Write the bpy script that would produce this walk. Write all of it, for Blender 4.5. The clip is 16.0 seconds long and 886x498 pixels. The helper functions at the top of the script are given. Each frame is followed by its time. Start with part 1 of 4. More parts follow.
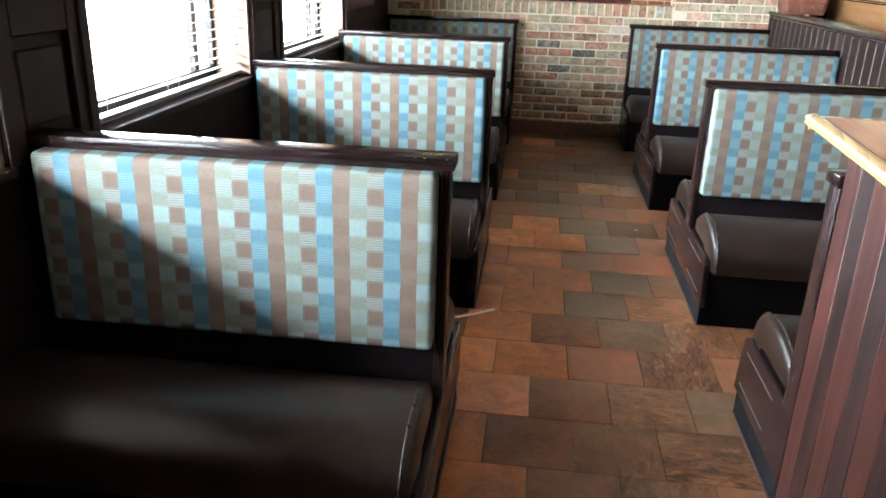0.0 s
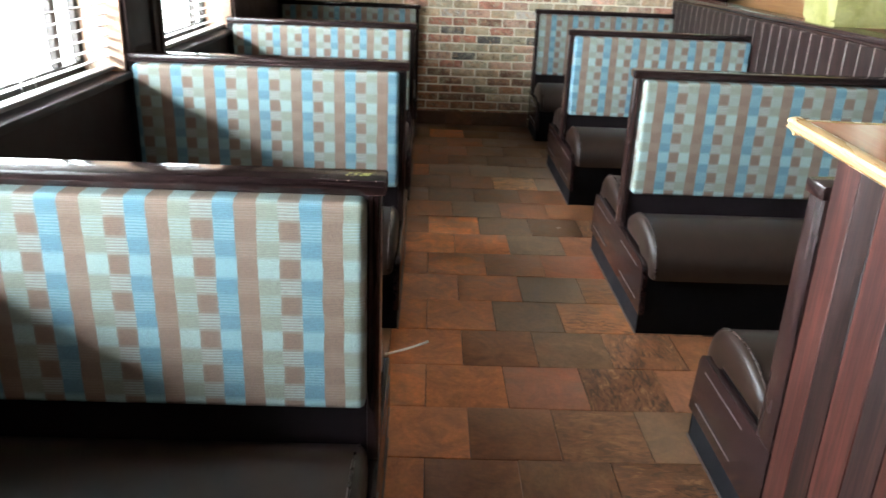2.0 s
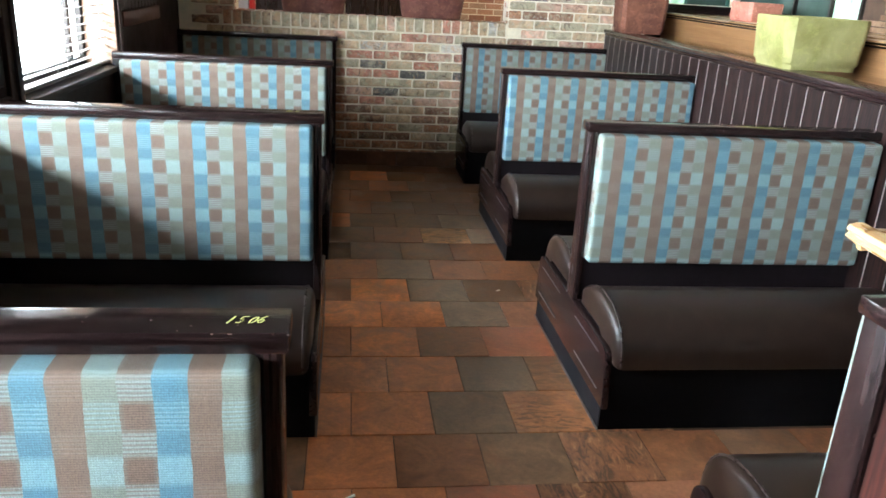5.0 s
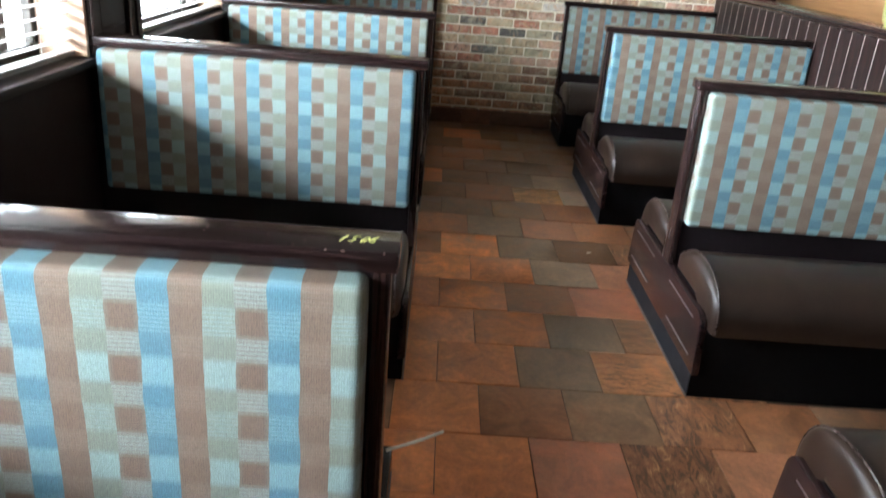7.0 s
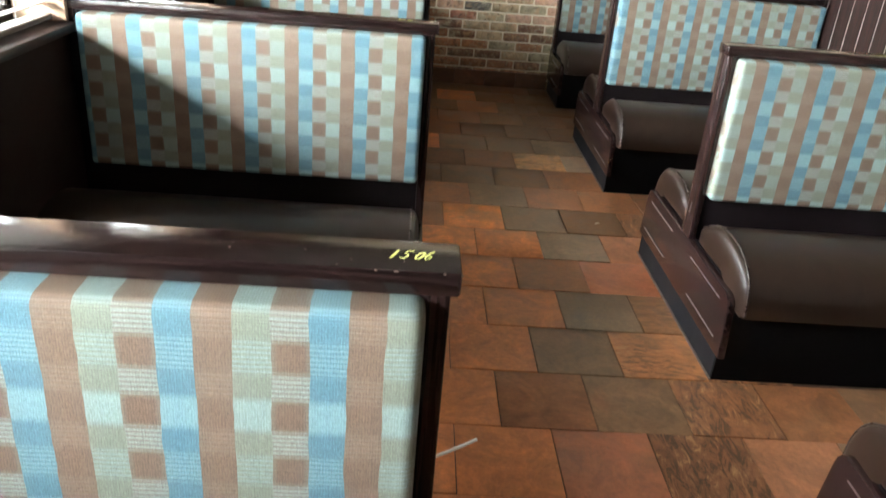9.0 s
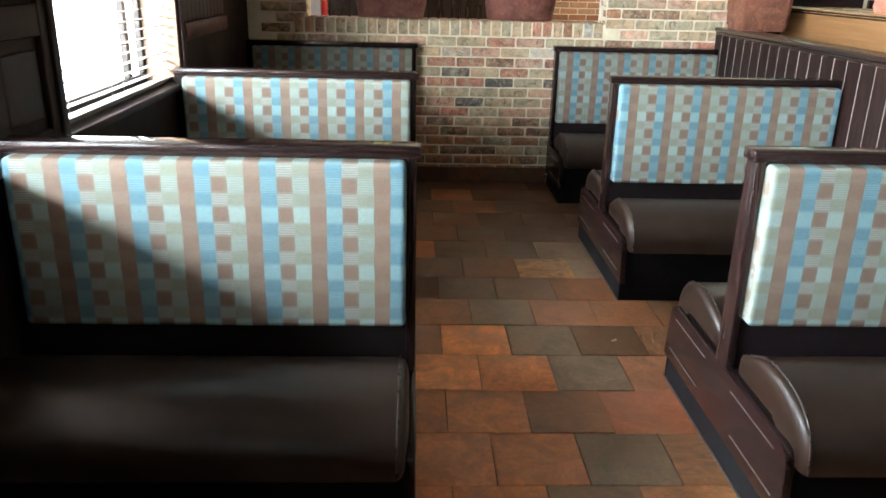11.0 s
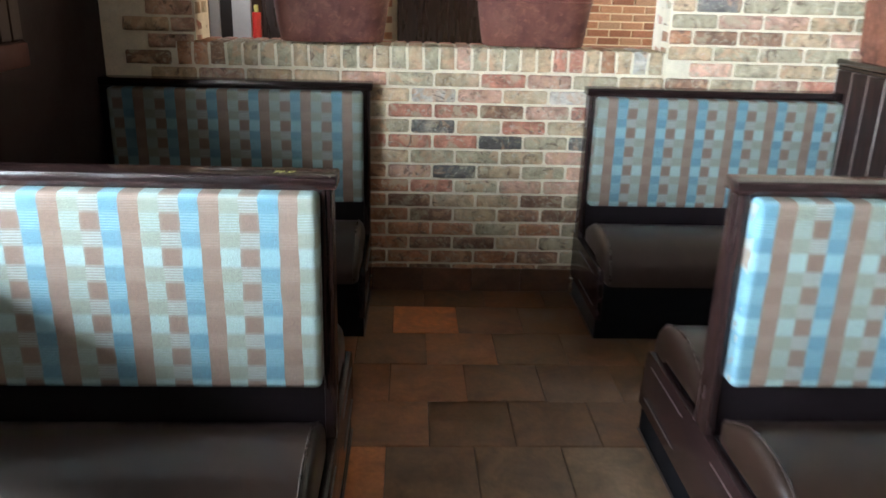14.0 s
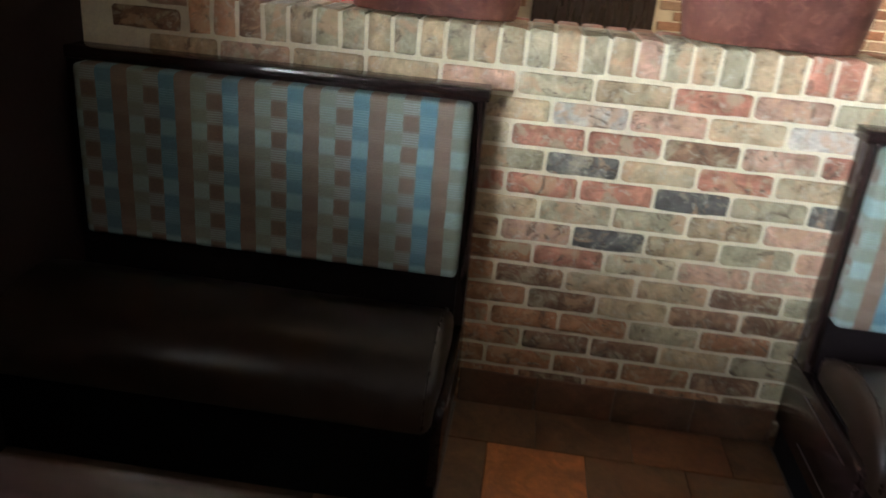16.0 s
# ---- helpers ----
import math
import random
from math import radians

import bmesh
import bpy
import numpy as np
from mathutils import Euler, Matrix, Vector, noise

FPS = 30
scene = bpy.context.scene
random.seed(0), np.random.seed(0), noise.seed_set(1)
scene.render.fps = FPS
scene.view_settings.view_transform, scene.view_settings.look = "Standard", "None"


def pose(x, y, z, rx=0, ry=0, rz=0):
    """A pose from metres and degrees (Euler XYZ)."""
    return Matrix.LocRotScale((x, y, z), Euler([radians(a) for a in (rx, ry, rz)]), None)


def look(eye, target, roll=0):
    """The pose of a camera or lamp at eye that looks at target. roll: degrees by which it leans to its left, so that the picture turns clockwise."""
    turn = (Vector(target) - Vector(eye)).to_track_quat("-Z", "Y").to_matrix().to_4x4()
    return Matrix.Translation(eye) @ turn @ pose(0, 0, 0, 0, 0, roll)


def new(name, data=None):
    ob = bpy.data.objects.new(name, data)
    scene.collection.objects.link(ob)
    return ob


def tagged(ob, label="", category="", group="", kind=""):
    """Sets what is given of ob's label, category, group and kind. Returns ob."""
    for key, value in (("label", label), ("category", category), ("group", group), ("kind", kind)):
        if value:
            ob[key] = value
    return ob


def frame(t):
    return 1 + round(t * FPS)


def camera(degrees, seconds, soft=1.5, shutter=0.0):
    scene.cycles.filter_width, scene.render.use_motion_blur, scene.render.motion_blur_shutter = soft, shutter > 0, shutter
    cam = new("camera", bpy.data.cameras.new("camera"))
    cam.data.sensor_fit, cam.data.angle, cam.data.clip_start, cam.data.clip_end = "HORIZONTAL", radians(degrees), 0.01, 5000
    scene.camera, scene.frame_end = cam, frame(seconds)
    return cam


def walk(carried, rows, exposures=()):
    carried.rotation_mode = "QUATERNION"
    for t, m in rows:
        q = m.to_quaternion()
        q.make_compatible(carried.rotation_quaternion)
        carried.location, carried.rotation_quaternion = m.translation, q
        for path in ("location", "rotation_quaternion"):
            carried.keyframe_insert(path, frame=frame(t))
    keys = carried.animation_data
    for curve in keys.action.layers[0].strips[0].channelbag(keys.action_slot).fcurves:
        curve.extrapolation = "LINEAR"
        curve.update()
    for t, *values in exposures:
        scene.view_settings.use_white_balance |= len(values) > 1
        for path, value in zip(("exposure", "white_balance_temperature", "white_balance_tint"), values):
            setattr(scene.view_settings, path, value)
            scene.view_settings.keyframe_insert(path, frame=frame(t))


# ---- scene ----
cam = camera(59.5, 16.0, shutter=0.5)
METRES, EYE, TILT, LEAN, TURN = 5.7, 1.567, 0.0, 0.0, 6.4
ROWS = [
    (0.0, 0.0, 0.0, 0.0, 0.66, -20.51, -1.77),
    (0.5, 0.0136, 0.0163, -0.0013, 2.05, -20.14, -1.97),
    (1.0, 0.0107, 0.03, -0.0025, 1.74, -20.53, -2.22),
    (1.5, -0.0019, 0.0502, -0.0027, -1.65, -20.83, -2.25),
    (2.0, -0.0128, 0.0685, -0.0029, -7.12, -21.35, -2.14),
    (2.5, -0.0136, 0.0824, -0.0058, -10.42, -22.24, -2.24),
    (3.0, -0.0041, 0.1118, -0.0055, -12.95, -22.49, -2.13),
    (3.5, 0.0061, 0.1382, -0.0042, -14.45, -21.44, -2.43),
    (4.0, 0.0056, 0.1566, 0.0, -14.8, -19.63, -2.99),
    (6.5, -0.0105, 0.1788, -0.0028, -7.59, -19.42, -3.62),
    (7.0, -0.0094, 0.1723, -0.0106, -6.0, -22.27, -4.2),
    (7.5, -0.0125, 0.1812, -0.0158, -5.54, -25.57, -4.54),
    (8.0, -0.0195, 0.1932, -0.0162, -5.76, -27.07, -4.92),
    (8.5, -0.0237, 0.2011, -0.0138, -6.82, -26.98, -4.81),
    (9.0, -0.0257, 0.2077, -0.0107, -7.53, -25.4, -4.38),
    (9.5, -0.0277, 0.2128, -0.005, -7.67, -22.32, -3.17),
    (10.0, -0.0277, 0.2228, -0.0018, -8.18, -20.01, -1.38),
    (12.5, 0.0427, 0.4506, -0.007, -8.78, -19.0, -1.9),
    (13.0, 0.0532, 0.5174, -0.0037, -8.48, -18.04, -2.57),
    (13.5, 0.057, 0.5938, -0.0035, -9.53, -18.42, -1.03),
    (14.0, 0.0705, 0.6651, -0.0073, -8.54, -19.14, -1.56),
    (14.5, 0.0733, 0.7391, -0.0112, -4.25, -19.39, -3.64),
    (15.0, 0.0724, 0.8081, -0.0104, -4.19, -20.57, -2.49),
    (15.5, 0.0816, 0.872, -0.0143, -3.59, -21.46, -2.76),
    (16.0, 0.0873, 0.9275, -0.0186, 0.87, -22.35, -4.75),
]
walk(cam, [(t, pose(0, 0, EYE, TILT, LEAN, TURN) @ pose(METRES * x, METRES * y, METRES * z, 90 + pitch, roll, yaw)) for t, x, y, z, yaw, pitch, roll in ROWS], exposures=[(0.0, 0.58, 6100, 10), (1.5, 0.40, 6150, 10), (2.5, 0.38, 6450, 10), (3.5, 0.36, 6450, 10), (4.0, 0.31, 6150, 10), (6.5, 0.28, 6050, 10), (7.5, 0.42, 6450, 10), (8.5, 0.53, 6850, 10), (9.5, 0.44, 6800, 10), (10.0, 0.41, 6700, 10), (12.5, 0.36, 6150, 10), (13.5, 0.52, 6000, 10), (14.5, 0.52, 5900, 10), (15.0, 0.53, 5850, 10), (15.5, 0.60, 6150, 10), (16.0, 0.60, 6250, 10)])

# ---- world, lights ----
world = bpy.data.worlds.new("world")
scene.world = world
world.use_nodes = True
wn = world.node_tree.nodes
sky = wn.new("ShaderNodeTexSky")
sky.sky_type, sky.sun_disc, sky.sun_elevation, sky.sun_rotation = "NISHITA", False, radians(52), radians(60)
wn["Background"].inputs["Strength"].default_value = 0.05
world.node_tree.links.new(sky.outputs[0], wn["Background"].inputs["Color"])

# windows of the left wall: (first y, last y); sill height and head height
WINDOWS = [(0.46, 1.92), (2.39, 3.85), (4.33, 5.77)]
SILL, HEAD = 0.985, 2.35
WALL_X = -1.45          # face of the window wall
PART_X = 2.04           # face of the low partition
BRICK_Y = 7.56          # face of the brick wall


def area_lamp(name, m, w, h, watts, colour, spread=180):
    lamp = bpy.data.lights.new(name, "AREA")
    lamp.shape, lamp.size, lamp.size_y, lamp.energy, lamp.color, lamp.spread = "RECTANGLE", w, h, watts, colour, radians(spread)
    ob = new(name, lamp)
    ob.matrix_world = m
    return ob


sun_data = bpy.data.lights.new("sun", "SUN")
sun_data.energy, sun_data.angle, sun_data.color = 3.0, radians(0.6), (1.0, 0.95, 0.87)
sun = new("sun", sun_data)
sun.matrix_world = look((20, 14, 30), (0, 0, 0))

# daylight: the bright surroundings and low sky that the windows look out on
area_lamp("low_sky_light", look((-3.3, 3.0, 1.95), (0, 3.0, 1.95)), 31.0, 0.5, 6600, (0.84, 0.94, 1.0))
area_lamp("paving_light", look((-3.31, 3.0, 0.97), (0, 3.0, 0.97)), 31.0, 1.43, 2110, (0.90, 0.96, 1.0))
# the windows of the next dining area, behind the partition
area_lamp("side_window_light", look((6.6, 4.5, 1.9), (3, 4.5, 1.5)), 5.0, 1.3, 22, (1.0, 0.93, 0.82))
# unseen lamps added to light the room behind the brick wall; no window stands there
area_lamp("back_room_west_light", look((WALL_X + 0.03, 8.65, 1.75), (1.0, 8.65, 1.5)), 0.95, 1.0, 16, (0.95, 0.97, 1.0))
area_lamp("back_room_light", look((4.1, 9.9, 1.9), (0, 9.3, 1.4)), 1.6, 1.2, 110, (1.0, 0.80, 0.58))


# ---- materials ----
def material(name):
    m = bpy.data.materials.new(name)
    m.use_nodes = True
    return m, m.node_tree, m.node_tree.nodes["Principled BSDF"]


class Nodes:
    """Short ways to add nodes to one material."""

    def __init__(self, name):
        self.m, self.t, self.b = material(name)

    def add(self, kind, **values):
        n = self.t.nodes.new(kind)
        for k, v in values.items():
            n.inputs[k].default_value = v
        return n

    def link(self, a, b):
        self.t.links.new(a, b)

    def coord(self, scale=(1, 1, 1), kind="Object"):
        c = self.t.nodes.new("ShaderNodeTexCoord")
        mp = self.add("ShaderNodeMapping", Scale=scale)
        self.link(c.outputs[kind], mp.inputs["Vector"])
        return mp.outputs["Vector"]

    def noise(self, vec, scale, detail=4.0, rough=0.55, distort=0.0):
        n = self.add("ShaderNodeTexNoise", Scale=scale, Detail=detail, Roughness=rough, Distortion=distort)
        self.link(vec, n.inputs["Vector"])
        return n.outputs["Fac"]

    def ramp(self, fac, stops):
        r = self.t.nodes.new("ShaderNodeValToRGB")
        while len(r.color_ramp.elements) < len(stops):
            r.color_ramp.elements.new(0.5)
        for e, (p, c) in zip(r.color_ramp.elements, stops):
            e.position = p
            e.color = (*c, 1) if len(c) == 3 else c
        self.link(fac, r.inputs["Fac"])
        return r.outputs["Color"]

    def mix(self, fac, a, b, mode="MIX"):
        n = self.t.nodes.new("ShaderNodeMix")
        n.data_type, n.blend_type = "RGBA", mode
        for value, socket in ((fac, n.inputs[0]), (a, n.inputs[6]), (b, n.inputs[7])):
            if hasattr(value, "links"):
                self.link(value, socket)
            elif isinstance(value, tuple):
                socket.default_value = (*value, 1)
            else:
                socket.default_value = value
        return n.outputs[2]

    def math(self, op, a, b=0.0, c=0.0):
        n = self.t.nodes.new("ShaderNodeMath")
        n.operation = op
        for i, v in enumerate((a, b, c)):
            if hasattr(v, "links"):
                self.link(v, n.inputs[i])
            else:
                n.inputs[i].default_value = v
        return n.outputs[0]

    def bump(self, height, strength=0.3, distance=0.002):
        n = self.add("ShaderNodeBump", Strength=strength, Distance=distance)
        self.link(height, n.inputs["Height"])
        self.link(n.outputs[0], self.b.inputs["Normal"])

    def grey(self, fac, lo, hi, p0=0.3, p1=0.7):
        return self.ramp(fac, [(p0, (lo,) * 3), (p1, (hi,) * 3)])

    def done(self, colour=None, rough=None, metal=0.0, spec=0.5):
        for value, key in ((colour, "Base Color"), (rough, "Roughness")):
            if value is None:
                continue
            if hasattr(value, "links"):
                self.link(value, self.b.inputs[key])
            else:
                self.b.inputs[key].default_value = (*value, 1) if isinstance(value, tuple) else value
        self.b.inputs["Metallic"].default_value = metal
        self.b.inputs["Specular IOR Level"].default_value = spec
        return self.m


def wood(name, dark, light, axis=2, rough=(0.20, 0.34), scale=1.0, spec=0.5, span=(0.34, 0.62), open_grain=0.8, wear=0.16, pore_at=0.53):
    """Stained oak: long grain along one axis, open pores, scuffs."""
    n = Nodes(name)
    along = [60 * scale] * 3
    along[axis] = 2.2 * scale
    v = n.coord(tuple(along))
    grain = n.noise(v, 1.0, 6, 0.65, 1.2)
    broad = n.noise(n.coord(tuple(2.0 if i == axis else 14.0 for i in range(3))), 1.0, 3)
    c = n.ramp(grain, [(span[0], dark), (span[1], light)])
    streaks = list(v0 * 3.2 for v0 in along)
    streaks[axis] = 3.0 * scale
    fleck = n.noise(n.coord(tuple(streaks)), 1.0, 3, 0.6, 2.2)
    c = n.mix(n.ramp(fleck, [(0.60, (0, 0, 0)), (0.70, (2.2 * wear,) * 3)]), c, tuple(min(0.6, x * 1.9 + 0.006) for x in light))
    c = n.mix(n.math("MULTIPLY", broad, 0.6), c, dark)
    scuff = n.noise(n.coord(tuple(12.0 if i == axis else 70.0 for i in range(3))), 1.0, 6, 0.7)
    c = n.mix(n.ramp(scuff, [(0.68, (0, 0, 0)), (0.76, (wear,) * 3)]), c, (0.20, 0.14, 0.115))
    pores = list(v0 * 2.1 for v0 in along)
    pores[axis] = 4.5 * scale
    pore = n.noise(n.coord(tuple(pores)), 1.0, 4, 0.6, 0.8)
    c = n.mix(n.ramp(pore, [(pore_at, (0, 0, 0)), (pore_at + 0.09, (open_grain,) * 3)]), c, tuple(x * 0.45 for x in dark))
    n.bump(grain, 0.25, 0.0012)
    return n.done(c, n.grey(broad, *rough), 0.0, spec)


DARK_WOOD = wood("dark_stained_wood", (0.010, 0.0055, 0.0055), (0.036, 0.017, 0.015), 2)
DARK_WOOD_X = wood("dark_stained_wood_lengthwise", (0.010, 0.0055, 0.0055), (0.034, 0.016, 0.014), 0, (0.10, 0.20), 1.0, 0.6)
DARK_WOOD_Y = wood("dark_stained_wood_crosswise", (0.012, 0.0062, 0.0062), (0.034, 0.016, 0.0145), 1, (0.15, 0.26), wear=0.05)
RED_WOOD = wood("red_mahogany_boards", (0.020, 0.0062, 0.0050), (0.086, 0.0245, 0.0170), 2, (0.34, 0.50), 0.8, 0.22, (0.36, 0.66), 0.75, 0.10, 0.50)
BOARD_WOOD = wood("dark_mahogany_boards", (0.009, 0.004, 0.0035), (0.040, 0.0145, 0.011), 2, (0.4, 0.55), 0.8, 0.22, (0.40, 0.62), 0.9, 0.08, 0.47)
LEDGE_WOOD = wood("pale_varnished_wood", (0.36, 0.20, 0.085), (0.60, 0.39, 0.18), 1, (0.2, 0.35), open_grain=0.12)
TOP_WOOD = wood("orange_varnished_wood", (0.50, 0.19, 0.095), (0.58, 0.25, 0.13), 1, (0.12, 0.25), 0.6, open_grain=0.05)
TAN_WOOD = wood("tan_wood_panel", (0.24, 0.115, 0.045), (0.33, 0.175, 0.075), 1, (0.3, 0.45), 0.35, open_grain=0.15)


def plain(name, colour, rough=0.5, metal=0.0, grain=30.0, amount=0.25, bump=0.15, spec=0.5):
    n = Nodes(name)
    v = n.coord()
    a, b = n.noise(v, grain, 6, 0.6), n.noise(v, grain * 0.12, 3)
    lo = tuple(c * (1 - amount) for c in colour)
    hi = tuple(min(1.0, c * (1 + amount)) for c in colour)
    c = n.mix(0.5, n.ramp(a, [(0.3, lo), (0.7, hi)]), n.ramp(b, [(0.3, lo), (0.7, hi)]))
    n.bump(a, bump, 0.001)
    return n.done(c, n.grey(b, max(0.02, rough - 0.08), rough + 0.08), metal, spec)


PIPING = plain("dark_piping", (0.03, 0.02, 0.017), 0.3, 0, 300, 0.1, 0.05)
BACK_PAINT = plain("dark_back_paint", (0.0105, 0.0068, 0.0080), 0.45, 0, 40, 0.3, 0.1, 0.25)
BLACK = plain("black_base", (0.004, 0.0035, 0.004), 0.7, 0, 40, 0.35, 0.1, 0.06)
TOEKICK = plain("rubber_toe_kick", (0.008, 0.008, 0.010), 0.6, 0, 30, 0.4, 0.1, 0.15)
WALL_DARK = plain("dark_brown_paint", (0.028, 0.0165, 0.0150), 0.55, 0, 60, 0.3, 0.1, 0.12)
PANEL_DARK = plain("dark_panel_paint", (0.030, 0.0165, 0.0140), 0.5, 0, 60, 0.3, 0.1, 0.22)
PLASTER = plain("brown_plaster", (0.11, 0.085, 0.065), 0.8, 0, 30, 0.12, 0.2)
CEILING = plain("ceiling_paint", (0.21, 0.19, 0.165), 0.85, 0, 30, 0.12, 0.2)
SLAT = plain("cream_blind_slat", (0.23, 0.20, 0.175), 0.4, 0, 120, 0.08, 0.05)
WAINSCOT = plain("brown_wainscot_paint", (0.052, 0.034, 0.028), 0.5, 0, 60, 0.3, 0.1, 0.25)
RAIL_PAINT = plain("red_brown_rail_paint", (0.105, 0.044, 0.035), 0.4, 0, 60, 0.25, 0.1, 0.35)
FRAME_WHITE = plain("white_window_frame", (0.46, 0.435, 0.41), 0.4, 0, 60, 0.06, 0.05)
FRAME_DARK = plain("bronze_window_frame", (0.035, 0.028, 0.024), 0.35, 0.5, 60, 0.2, 0.05)
MORTAR = plain("pale_mortar", (0.72, 0.645, 0.49), 0.9, 0, 140, 0.16, 0.6)
GROUT = plain("dark_grout", (0.085, 0.046, 0.026), 0.8, 0, 6, 0.75, 0.3)
REVEAL = plain("board_joint_light", (0.40, 0.35, 0.33), 0.6, 0, 60, 0.1, 0.05)
GREEN_FRAME = plain("teal_frame_paint", (0.05, 0.16, 0.12), 0.4, 0, 60, 0.2, 0.05)
YELLOW = plain("yellow_paint_marker", (0.60, 0.58, 0.16), 0.6, 0, 90, 0.1, 0.05)
# pale tone for the beads' painted highlight and for the sealant line
PALE_LINE = plain("bead_highlight_and_sealant", (0.10, 0.075, 0.068), 0.35, 0, 60, 0.3, 0.05)
CHIP = plain("bare_wood_chip", (0.17, 0.125, 0.105), 0.6, 0, 90, 0.2, 0.1)
CORD = plain("white_cord", (0.75, 0.73, 0.68), 0.6, 0, 300, 0.08, 0.1)
RED_PAINT = plain("red_paint", (0.55, 0.03, 0.02), 0.4, 0, 60, 0.1, 0.05)
ASPHALT = plain("pale_concrete_ground", (0.42, 0.40, 0.37), 0.9, 0, 12, 0.15, 0.3)
TAN_BRICK = plain("tan_outer_reveal", (0.34, 0.22, 0.15), 0.85, 0, 40, 0.2, 0.4)


def vinyl_material():
    """Brown seat vinyl: soft gloss, faint creases and rubbed patches."""
    n = Nodes("brown_vinyl")
    v = n.coord()
    grain, rub, dent = n.noise(v, 420, 3), n.noise(v, 9, 5, 0.6, 0.6), n.noise(v, 3.5, 2)
    n.bump(n.math("ADD", n.math("MULTIPLY", grain, 0.04), dent), 0.10, 0.006)
    c = n.mix(n.ramp(rub, [(0.40, (0, 0, 0)), (0.75, (1, 1, 1))]), (0.0185, 0.0094, 0.0061), (0.0275, 0.0150, 0.0104))
    return n.done(c, n.grey(rub, 0.28, 0.34), 0.0, 0.50)


VINYL = vinyl_material()


def pot_material(name, colour, second):
    n = Nodes(name)
    v = n.coord()
    a, b = n.noise(v, 26, 8, 0.7, 0.6), n.noise(v, 6, 5, 0.6, 0.8)
    c = n.mix(n.ramp(b, [(0.35, (0, 0, 0)), (0.65, (1, 1, 1))]), colour, second)
    c = n.mix(n.ramp(a, [(0.52, (0, 0, 0)), (0.72, (0.55,) * 3)]), c, tuple(min(1, x * 2.0 + 0.03) for x in colour))
    n.bump(a, 0.25, 0.002)
    dust = n.noise(v, 11, 6, 0.65, 0.4)
    c = n.mix(n.ramp(dust, [(0.50, (0, 0, 0)), (0.72, (0.40,) * 3)]), c, tuple(1.5 * x + 0.03 for x in colour))
    return n.done(c, n.grey(b, 0.62, 0.85), 0.0, 0.35)


RUST_POT = pot_material("rust_glaze", (0.19, 0.068, 0.036), (0.10, 0.036, 0.022))
BROWN_POT = pot_material("brown_rust_metal", (0.13, 0.042, 0.025), (0.075, 0.024, 0.018))
GREEN_POT = pot_material("moss_stone_glaze", (0.21, 0.20, 0.055), (0.33, 0.30, 0.13))
PINK_POT = pot_material("pink_terracotta", (0.50, 0.20, 0.14), (0.42, 0.15, 0.10))


COLUMN, ROW = 0.0472, 0.0900     # width of a cloth column, height of a pair of rows


